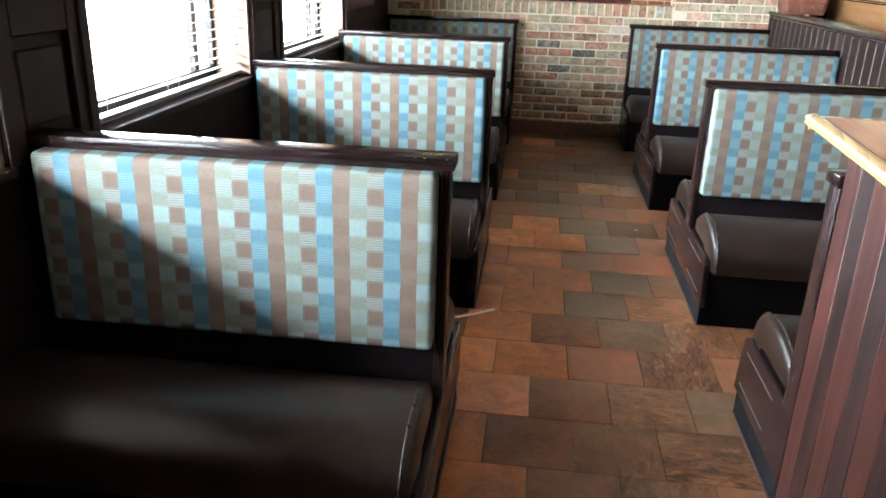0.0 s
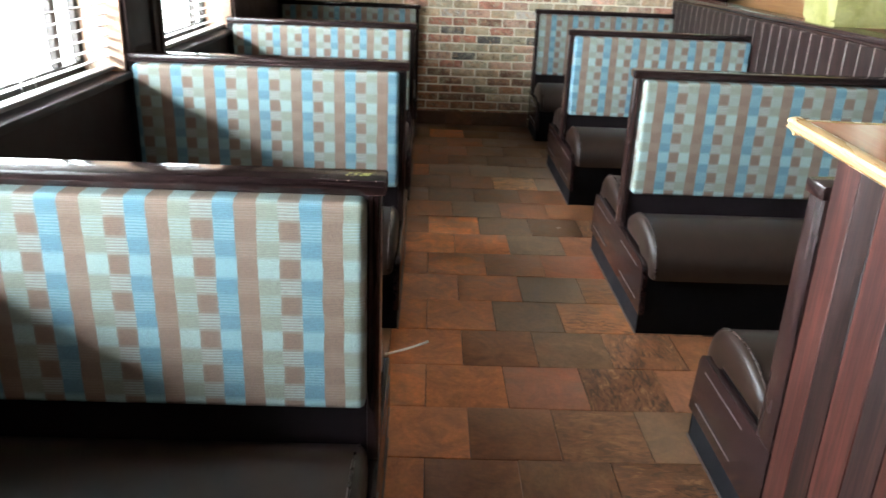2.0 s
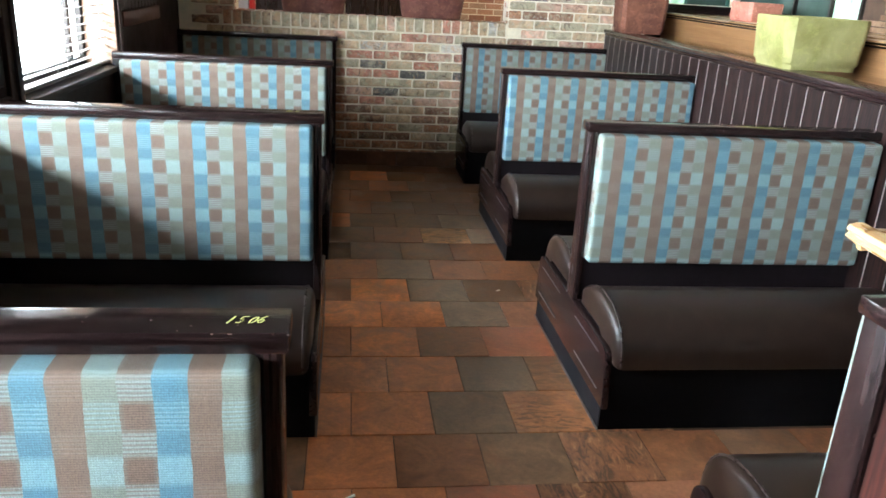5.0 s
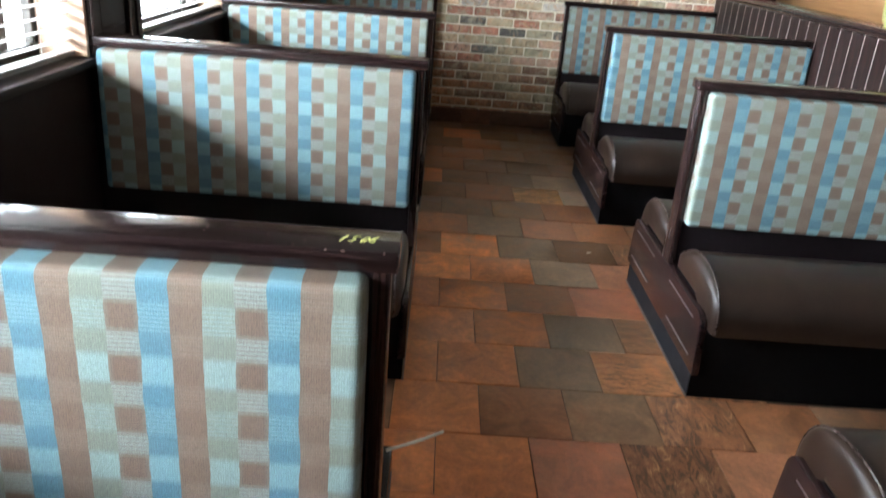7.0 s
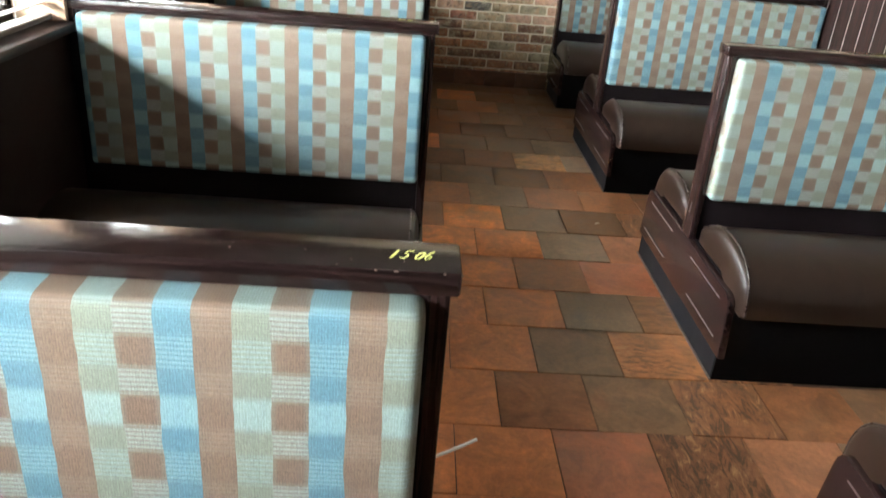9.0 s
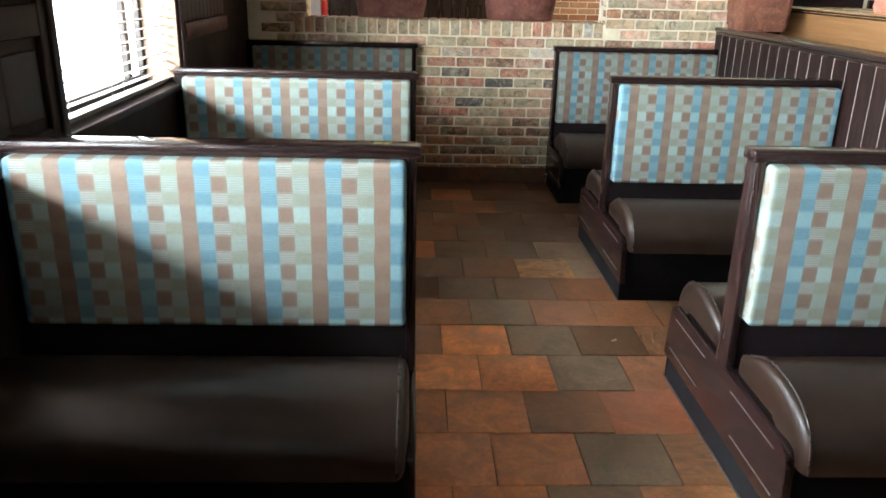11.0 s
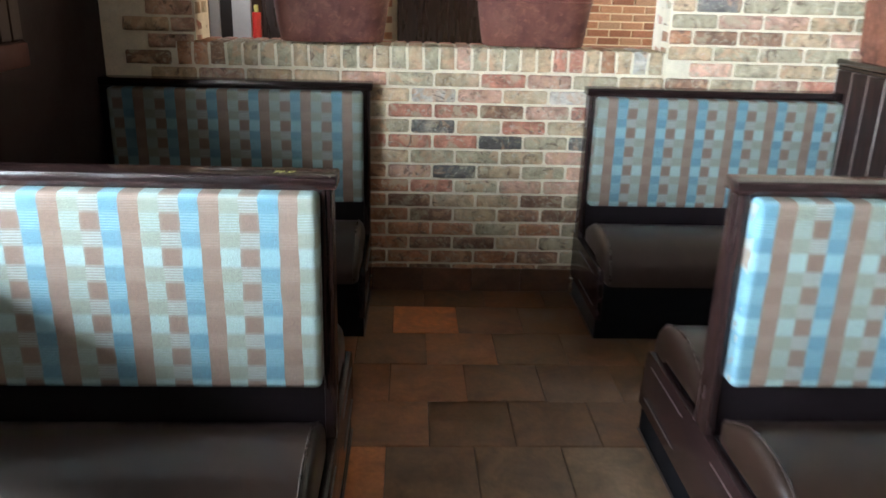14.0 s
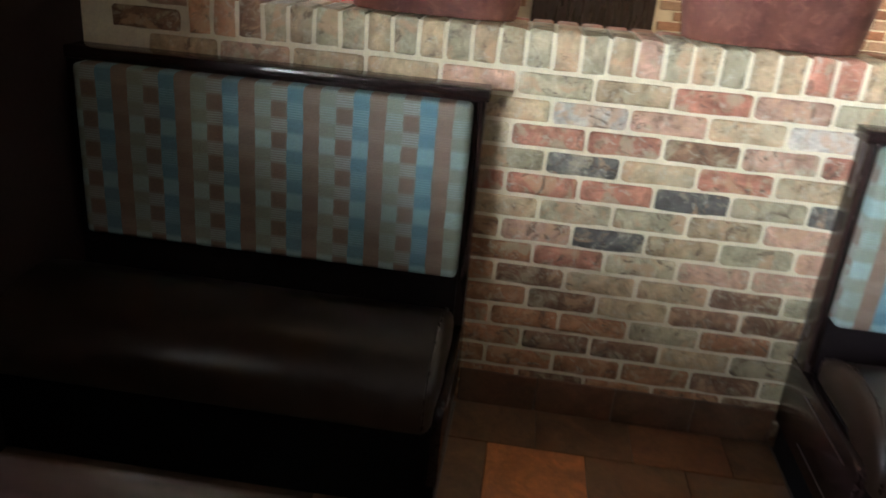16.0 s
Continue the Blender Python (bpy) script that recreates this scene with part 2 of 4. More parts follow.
def fabric_material():
    """Woven stripes: columns of sage, brown, blue and brown checks, each changing with the row, with thread relief."""
    n = Nodes("woven_check_fabric")
    uv = n.t.nodes.new("ShaderNodeUVMap")
    uv.uv_map = "cloth"
    sep = n.t.nodes.new("ShaderNodeSeparateXYZ")
    n.link(uv.outputs[0], sep.inputs[0])
    soft = n.noise(n.coord((700, 700, 90)), 1.0, 2)
    wob = n.noise(n.coord((14, 14, 14)), 1.0, 2)
    u = n.math("ADD", n.math("DIVIDE", sep.outputs[0], COLUMN), n.math("MULTIPLY", n.math("SUBTRACT", wob, 0.5), 0.16))
    v = n.math("ADD", n.math("DIVIDE", sep.outputs[1], ROW), n.math("MULTIPLY", n.math("SUBTRACT", soft, 0.5), 0.10))
    column = n.math("MODULO", n.math("FLOOR", u), 4.0)
    tri = n.math("ABSOLUTE", n.math("SUBTRACT", n.math("MULTIPLY", n.math("FRACT", v), 2.0), 1.0))
    row = n.ramp(tri, [(0.32, (0, 0, 0)), (0.58, (1, 1, 1))])
    weft = n.t.nodes.new("ShaderNodeTexWave")
    weft.bands_direction = "Z"
    weft.inputs["Scale"].default_value, weft.inputs["Distortion"].default_value, weft.inputs["Detail"].default_value = 78.0, 1.6, 2.0
    n.link(n.coord(), weft.inputs["Vector"])
    streak = n.ramp(weft.outputs["Fac"], [(0.25, (0, 0, 0)), (0.75, (1, 1, 1))])
    worn = n.noise(n.coord((9, 9, 9)), 1.0, 4)
    # thin pale weft lines, about 7 mm apart, in every other pair of rows
    full = n.math("MODULO", n.math("FLOOR", n.math("ADD", v, 0.5)), 2.0)
    pick = n.math("ABSOLUTE", n.math("SUBTRACT", n.math("FRACT", n.math("ADD", n.math("DIVIDE", sep.outputs[1], 0.0071), n.math("MULTIPLY", wob, 0.5))), 0.5))
    line = n.ramp(pick, [(0.16, (0, 0, 0)), (0.32, (1, 1, 1))])
    band = n.math("MULTIPLY", row, n.math("MAXIMUM", full, n.math("ADD", 0.14, n.math("MULTIPLY", line, n.math("ADD", 0.25, n.math("MULTIPLY", worn, 0.65))))))
    sage, pale = (0.205, 0.230, 0.185), (0.260, 0.358, 0.345)
    blue, light = (0.090, 0.208, 0.268), (0.195, 0.345, 0.390)
    brown, tan = (0.165, 0.102, 0.071), (0.195, 0.124, 0.088)
    ground = n.mix(line, (0.205, 0.195, 0.165), (0.275, 0.310, 0.285))
    a = n.mix(band, sage, pale)
    c = n.mix(band, blue, light)
    fu = n.math("FRACT", u)
    inset = n.ramp(n.math("ABSOLUTE", n.math("SUBTRACT", fu, 0.5)), [(0.34, (1, 1, 1)), (0.50, (0.72,) * 3)])
    d = n.mix(n.math("MULTIPLY", row, inset), ground, n.mix(n.math("MULTIPLY", streak, 0.35), brown, tan))
    b = n.mix(n.math("MULTIPLY", n.math("MULTIPLY", n.math("SUBTRACT", 1.0, row), line), 0.35), n.mix(n.math("MULTIPLY", row, 0.5), tan, brown), (0.250, 0.190, 0.155))
    col = n.mix(n.math("COMPARE", column, 1.0, 0.1), a, b)
    col = n.mix(n.math("COMPARE", column, 2.0, 0.1), col, c)
    col = n.mix(n.math("COMPARE", column, 3.0, 0.1), col, d)
    warp = n.t.nodes.new("ShaderNodeTexWave")
    warp.bands_direction = "X"
    warp.inputs["Scale"].default_value, warp.inputs["Distortion"].default_value, warp.inputs["Detail"].default_value, warp.inputs["Detail Scale"].default_value = 82.0, 1.6, 2.0, 1.5
    n.link(n.coord(), warp.inputs["Vector"])
    col = n.mix(0.20, col, n.mix(1.0, col, n.grey(warp.outputs["Fac"], 0.72, 1.30, 0.2, 0.8), "MULTIPLY"))
    col = n.mix(0.42, col, n.mix(1.0, col, n.grey(weft.outputs["Fac"], 0.75, 1.28, 0.2, 0.8), "MULTIPLY"))
    fibre = n.noise(n.coord((1100, 1100, 240)), 1.0, 3)
    col = n.mix(0.45, col, n.mix(1.0, col, n.grey(fibre, 0.40, 1.6, 0.3, 0.7), "MULTIPLY"))
    col = n.mix(n.math("MULTIPLY", worn, 0.24), col, (0.205, 0.205, 0.178))
    n.bump(n.math("ADD", fibre, n.math("MULTIPLY", n.math("ADD", weft.outputs["Fac"], warp.outputs["Fac"]), 0.35)), 0.28, 0.0010)
    m = n.done(col, 0.72, 0.0, 0.25)
    return m


FABRIC = fabric_material()


def slate_material():
    """Slate: each tile's own colour, cloudy mineral staining, cleft relief, a worn seal."""
    n = Nodes("slate_tile")
    info = n.t.nodes.new("ShaderNodeObjectInfo")
    off = n.t.nodes.new("ShaderNodeVectorMath")
    off.operation = "ADD"
    c = n.t.nodes.new("ShaderNodeTexCoord")
    n.link(c.outputs["Object"], off.inputs[0])
    spread = n.t.nodes.new("ShaderNodeCombineXYZ")
    for i in range(3):
        n.link(n.math("MULTIPLY", info.outputs["Random"], 37.0 + 11 * i), spread.inputs[i])
    n.link(spread.outputs[0], off.inputs[1])
    v = off.outputs[0]
    cloud = n.noise(v, 6, 6, 0.62, 1.3)
    fine = n.noise(v, 55, 7, 0.65, 0.4)
    patch = n.noise(v, 4.5, 5, 0.6, 0.9)
    streaked = n.add("ShaderNodeMapping", Scale=(0.55, 1.7, 1.0), Rotation=(0, 0, 0.5))
    n.link(v, streaked.inputs["Vector"])
    fleck = n.noise(streaked.outputs[0], 15, 10, 0.76, 1.1)
    base = info.outputs["Color"]
    col = n.mix(1.0, base, n.grey(cloud, 0.66, 1.30, 0.32, 0.70), "MULTIPLY")
    col = n.mix(1.0, col, n.grey(fine, 0.82, 1.18, 0.3, 0.7), "MULTIPLY")
    # a faint second mineral tint in every tile, rust or green-grey
    tint = n.noise(v, 3.2, 4, 0.6, 0.7)
    col = n.mix(n.ramp(tint, [(0.52, (0, 0, 0)), (0.68, (0.30,) * 3)]), col, (0.190, 0.115, 0.065))
    col = n.mix(n.ramp(tint, [(0.30, (0.35,) * 3), (0.45, (0, 0, 0))]), col, (0.330, 0.125, 0.052))
    # the mottled tiles carry dark and ochre flecks; the share is one less the tile's alpha
    share = n.math("SUBTRACT", 1.0, info.outputs["Alpha"])
    field = n.math("MULTIPLY", n.ramp(patch, [(0.40, (0.25,) * 3), (0.55, (1, 1, 1))]), share)
    dark = n.math("MULTIPLY", n.ramp(fleck, [(0.50, (0, 0, 0)), (0.56, (0.9,) * 3)]), field)
    col = n.mix(dark, col, (0.040, 0.022, 0.013))
    pale = n.math("MULTIPLY", n.ramp(fleck, [(0.38, (0.9,) * 3), (0.45, (0, 0, 0))]), field)
    col = n.mix(pale, col, (0.46, 0.255, 0.120))
    n.bump(n.math("ADD", n.math("MULTIPLY", fine, 0.35), n.math("ADD", cloud, n.math("MULTIPLY", n.math("MULTIPLY", fleck, share), 0.8))), 0.30, 0.004)
    return n.done(col, n.grey(cloud, 0.28, 0.46), 0.0, 0.5)


SLATE = slate_material()


def brick_material():
    """Tumbled old brick: each brick's own colour, lime smears, pits and dark firing marks."""
    n = Nodes("tumbled_brick")
    info = n.t.nodes.new("ShaderNodeObjectInfo")
    off = n.t.nodes.new("ShaderNodeVectorMath")
    off.operation = "ADD"
    c = n.t.nodes.new("ShaderNodeTexCoord")
    n.link(c.outputs["Object"], off.inputs[0])
    spread = n.t.nodes.new("ShaderNodeCombineXYZ")
    for i in range(3):
        n.link(n.math("MULTIPLY", info.outputs["Random"], 23.0 + 13 * i), spread.inputs[i])
    n.link(spread.outputs[0], off.inputs[1])
    v = off.outputs[0]
    cloud, fine = n.noise(v, 16, 5, 0.6, 0.8), n.noise(v, 110, 7, 0.7)
    lime = n.noise(v, 30, 8, 0.7, 1.0)
    col = n.mix(1.0, info.outputs["Color"], n.grey(cloud, 0.55, 1.40, 0.3, 0.7), "MULTIPLY")
    col = n.mix(1.0, col, n.grey(fine, 0.84, 1.14, 0.3, 0.7), "MULTIPLY")
    patch, burn = n.noise(v, 9, 5, 0.6, 0.8), n.noise(v, 15, 6, 0.66, 1.4)
    col = n.mix(n.ramp(patch, [(0.54, (0, 0, 0)), (0.62, (0.65,) * 3)]), col, (0.54, 0.335, 0.200))
    col = n.mix(n.ramp(patch, [(0.38, (0.65,) * 3), (0.46, (0, 0, 0))]), col, (0.43, 0.370, 0.250))
    col = n.mix(n.ramp(burn, [(0.57, (0, 0, 0)), (0.65, (0.75,) * 3)]), col, (0.120, 0.082, 0.062))
    col = n.mix(n.ramp(lime, [(0.54, (0, 0, 0)), (0.72, (0.75,) * 3)]), col, (0.58, 0.54, 0.43))
    n.bump(n.math("ADD", n.math("MULTIPLY", fine, 0.5), n.math("MULTIPLY", cloud, 1.5)), 0.50, 0.004)
    return n.done(col, 0.88, 0.0, 0.3)


BRICK = brick_material()

glass_nodes = Nodes("window_glass")
GLASS = glass_nodes.done((0.95, 0.98, 0.97), 0.02)
glass_nodes.b.inputs["Transmission Weight"].default_value = 1.0
glass_nodes.b.inputs["IOR"].default_value = 1.05


def far_glow(name, colour, strength):
    m, t, b = material(name)
    b.inputs["Base Color"].default_value = (*colour, 1)
    b.inputs["Emission Color"].default_value = (*colour, 1)
    b.inputs["Emission Strength"].default_value = strength
    return m


# ---- mesh helpers ----
def box(x0, x1, y0, y1, z0, z1, bevel=0.0, seg=1, bm=None):
    """A box, added to bm or new, with its edges rounded."""
    out = bm or bmesh.new()
    made = bmesh.ops.create_cube(out, size=1.0, matrix=Matrix.LocRotScale(((x0 + x1) / 2, (y0 + y1) / 2, (z0 + z1) / 2), None, (x1 - x0, y1 - y0, z1 - z0)))
    if bevel > 0:
        edges = {e for v in made["verts"] for e in v.link_edges}
        bmesh.ops.bevel(out, geom=list(edges), offset=bevel, segments=seg, affect="EDGES", profile=0.5)
    return out


def prism(points, x0, x1, bevel=0.0, seg=2, bm=None):
    """A profile in y and z, drawn out from x0 to x1, with the rims of its ends rounded."""
    out = bm or bmesh.new()
    a = [out.verts.new((x0, y, z)) for y, z in points]
    b = [out.verts.new((x1, y, z)) for y, z in points]
    faces = [out.faces.new(a), out.faces.new(b[::-1])]
    for i in range(len(points)):
        j = (i + 1) % len(points)
        faces.append(out.faces.new((a[j], a[i], b[i], b[j])))
    bmesh.ops.recalc_face_normals(out, faces=faces)
    if bevel > 0:
        bmesh.ops.bevel(out, geom=[e for f in faces[:2] for e in f.edges], offset=bevel, segments=seg, affect="EDGES", profile=0.5)
    return out


def tube(points, r, n=6, bm=None):
    """A round cord along points."""
    out = bm or bmesh.new()
    rings = []
    pts = [Vector(p) for p in points]
    for i, p in enumerate(pts):
        d = (pts[min(i + 1, len(pts) - 1)] - pts[max(i - 1, 0)]).normalized()
        side = d.cross(Vector((0.31, 0.87, 0.38))).normalized()
        up = d.cross(side)
        rings.append([out.verts.new(p + r * (math.cos(2 * math.pi * k / n) * side + math.sin(2 * math.pi * k / n) * up)) for k in range(n)])
    for r0, r1 in zip(rings, rings[1:]):
        for k in range(n):
            out.faces.new((r0[k], r0[(k + 1) % n], r1[(k + 1) % n], r1[k]))
    out.faces.new(rings[0][::-1]), out.faces.new(rings[-1])
    bmesh.ops.recalc_face_normals(out, faces=out.faces)
    return out


def mesh_of(name, bm, mat, smooth=True):
    me = bpy.data.meshes.new(name)
    if smooth:
        for f in bm.faces:
            f.smooth = True
    bm.to_mesh(me)
    bm.free()
    if smooth:
        me.set_sharp_from_angle(angle=radians(38))
    me.materials.append(mat)
    return me


def part(name, bm, mat, parent=None, label="", smooth=True):
    """Links a bmesh as one mesh object, under a thing or a part."""
    ob = new(name, mesh_of(name, bm, mat, smooth))
    if parent:
        ob.parent = parent
    if label:
        ob["label"] = label
    return ob


def empty(name, m, label, category, group="", kind=""):
    ob = new(name)
    ob.empty_display_size = 0.1
    ob.matrix_world = m
    return tagged(ob, label, category, group, kind)


def setting(name, bm, mat, label, category, smooth=True):
    return tagged(part(name, bm, mat, None, "", smooth), label, category, "", "structure")


# ---- floor, walls, ceiling ----
floor = setting("floor", box(-1.62, 7.0, -3.0, 14.0, -0.12, -0.004), GROUT, "slate tile floor in rust, brown and grey-green", "floor")
ceiling = setting("ceiling", box(-1.65, 7.0, -3.0, 14.0, 2.9, 3.0), CEILING, "plain painted ceiling", "ceiling")
setting("wall_south", box(-1.65, 7.0, -3.12, -3.0, -0.1, 3.0), PLASTER, "plain plastered wall of the dining room", "wall")
setting("wall_east", box(7.0, 7.12, -3.0, 14.0, -0.1, 3.0), PLASTER, "plain plastered wall of the next dining area", "wall")
# unseen overhang added to keep high sky light out of the windows
setting("unseen_sky_shade", box(-3.15, -1.66, -12.5, 18.5, 2.45, 2.6), PANEL_DARK, "unseen dark slab outside the windows that blocks the high sky", "roof")
setting("ground", box(-400, -1.72, -400, 400, -0.5, -0.2), ASPHALT, "pale sunlit concrete paving outside the windows", "ground")


def window_wall():
    """The window wall: one solid with the openings left out, 0.2 thick."""
    bm = bmesh.new()
    x0, x1 = WALL_X - 0.20, WALL_X
    box(x0, x1, -3.0, 14.0, -0.1, SILL, bm=bm)
    box(x0, x1, -3.0, 14.0, HEAD, 3.0, bm=bm)
    edges = [-3.0] + [y for w in WINDOWS for y in w] + [14.0]
    for a, b in zip(edges[::2], edges[1::2]):
        box(x0, x1, a, b, SILL, HEAD, bm=bm)
    wall = setting("wall_west", bm, WALL_DARK, "dark brown painted window wall with wood panelling", "wall", False)
    # panelled piers between the windows: stiles, rails and sunk fields
    for a, b in zip(edges[::2], edges[1::2]):
        if a < -2 or b > 13:
            continue
        for y0, y1 in ((a + 0.005, a + 0.10), (b - 0.10, b - 0.005)):
            part("stile", box(x1, x1 + 0.022, y0, y1, 1.0, 2.6, 0.004), PANEL_DARK, wall)
        for z0, z1 in ((1.0, 1.03), (1.33, 1.43), (2.1, 2.2)):
            part("rail", box(x1, x1 + 0.021, a + 0.101, b - 0.101, z0, z1, 0.004), PANEL_DARK, wall)
        for z0, z1 in ((1.07, 1.29), (1.47, 2.06)):
            part("panel", box(x1 - 0.002, x1 + 0.010, a + 0.125, b - 0.125, z0, z1, 0.006), PANEL_DARK, wall)
    # the stretch beyond the last window: a chair rail and beaded boards above it
    part("chair_rail", box(x1, x1 + 0.035, 5.86, 6.78, 1.185, 1.275, 0.012, 2), RAIL_PAINT, wall, "red-brown chair rail")
    for i in range(20):
        y = 5.88 + 0.083 * i
        if y + 0.08 < 6.8:
            part("board", box(x1 - 0.002, x1 + 0.014, y, y + 0.078, 1.277, 2.6, 0.005), WAINSCOT, wall)
    return wall


wall_west = window_wall()


def window(i, y0, y1):
    """A window with its casing, bronze frame, glass and a cream slatted blind."""
    w = empty(f"window_{i}", pose(WALL_X, (y0 + y1) / 2, SILL), "dark-cased window with a cream slatted blind, bright daylight behind", "window", "windows of the dining room", "structure")
    h, t = (y1 - y0) / 2, HEAD - SILL
    part("window_sill", box(-0.165, 0.030, -h - 0.03, h + 0.03, -0.030, 0.002, 0.006, 2), PANEL_DARK, w, "dark painted window sill")
    for a, b in ((-h - 0.002, -h + 0.016), (h - 0.016, h + 0.002)):
        part("jamb", box(-0.165, 0.012, a, b, 0.003, t, 0.003), TAN_BRICK, w, "tan window jamb")
    for a, b in ((-h - 0.05, -h - 0.003), (h + 0.003, h + 0.05)):
        part("casing", box(0.0235, 0.034, a, b, 0.003, t + 0.05, 0.004), PANEL_DARK, w, "dark window casing")
    fr = part("window_frame", box(-0.20, -0.165, -h, h, 0.0, 0.045, 0.003), FRAME_DARK, w, "bronze metal window frame")
    for a, b in ((-h, -h + 0.045), (h - 0.045, h), (h - 0.26, h - 0.215)):
        part("mullion", box(-0.20, -0.165, a, b, 0.046, t, 0.003), FRAME_DARK, fr)
    g = part("pane", box(-0.186, -0.180, -h + 0.046, h - 0.046, 0.046, t), GLASS, w)
    g.visible_shadow = False
    blind = part("blind", box(-0.085, -0.030, -h + 0.02, h - 0.02, 0.012, 0.030, 0.004), SLAT, w, "cream slatted blind with its cords")
    slat = mesh_of("slat", box(-0.018, 0.018, -h + 0.022, h - 0.022, -0.0014, 0.0014), SLAT)
    for k in range(30):
        s = new("slat", slat)
        s.parent = blind
        s.matrix_local = pose(-0.058, 0, 0.066 + 0.0440 * k, 0, -3 + random.uniform(-1.5, 1.5), 0)
    for y in (-h + 0.16, 0.0, h - 0.16):
        for x in (-0.083, -0.033):
            part("cord", tube([(x, y, 0.02), (x, y, t)], 0.0011, 5), CORD, blind)
    return w


for i, (a, b) in enumerate(WINDOWS):
    window(i + 1, a, b)


# ---- booths ----
def seat_profile(s):
    """Side view of a seat cushion: crowned top, rolled front that hangs over the base. s: which way it faces."""
    pts = [(0.060, 0.335), (0.060, 0.385)]
    pts += [(0.060 + 0.23 * k / 6, 0.385 + 0.082 * math.sin(math.pi / 2 * k / 6)) for k in range(1, 7)]
    pts += [(0.290 + 0.258 * math.sin(math.pi / 2 * k / 10) ** 0.80, 0.285 + 0.182 * math.cos(math.pi / 2 * k / 10) ** 0.80) for k in range(1, 10)]
    pts += [(0.551, 0.278), (0.546, 0.266), (0.534, 0.263), (0.524, 0.275), (0.518, 0.300), (0.512, 0.335)]
    return [(s * y, z) for y, z in pts]


def cushion(s, x0, x1):
    """A seat cushion with a softly bulging end towards the aisle."""
    bm = bmesh.new()
    pts, cy, cz = seat_profile(s), s * 0.31, 0.372
    rings = []
    for x, q in ((0.012, 0.25), (0.0135, 0.52), (0.0170, 0.74), (0.0225, 0.87), (0.0290, 0.94), (0.036, 0.975), (0.043, 0.993), (0.051, 1.0), (x1 - x0, 1.0)):
        rings.append([bm.verts.new((x0 + x, cy + (y - cy) * q, cz + (z - cz) * q)) for y, z in pts])
    bm.faces.new(rings[0])
    bm.faces.new(rings[-1][::-1])
    for a, b in zip(rings, rings[1:]):
        for i in range(len(pts)):
            j = (i + 1) % len(pts)
            bm.faces.new((a[j], a[i], b[i], b[j]))
    bmesh.ops.recalc_face_normals(bm, faces=bm.faces)
    return bm


STROKES = {"1": [(0.30, 1.0), (0.22, 0.5), (0.16, 0.0)],
           "5": [(0.90, 1.0), (0.35, 0.93), (0.22, 0.60), (0.55, 0.58), (0.68, 0.34), (0.48, 0.06), (0.05, 0.10)],
           "0": [(0.62, 0.92), (0.30, 0.85), (0.10, 0.45), (0.22, 0.08), (0.50, 0.10), (0.74, 0.50), (0.66, 0.90)],
           "6": [(0.62, 1.0), (0.30, 0.72), (0.12, 0.32), (0.30, 0.02), (0.62, 0.10), (0.70, 0.40), (0.42, 0.52), (0.18, 0.36)],
           "9": [(0.66, 0.86), (0.36, 0.98), (0.12, 0.70), (0.24, 0.46), (0.54, 0.58), (0.70, 0.92), (0.56, 0.45), (0.40, -0.08)]}


def handwriting(text, size):
    """Digits drawn with a marker: slanted strokes of uneven width, lying flat."""
    bm = bmesh.new()
    for i, ch in enumerate(text):
        at = size * (0.50 * i + (0.22 if i > 1 else 0.0))
        lift = size * 0.05 * math.sin(2.7 * i)
        tube([(at + size * (0.52 * x + 0.34 * y), lift + size * y, 0.0) for x, y in STROKES[ch]], size * (0.054 if i % 2 else 0.062), 6, bm)
    bmesh.ops.scale(bm, vec=(1, 1, 0.12), verts=bm.verts)
    return bm


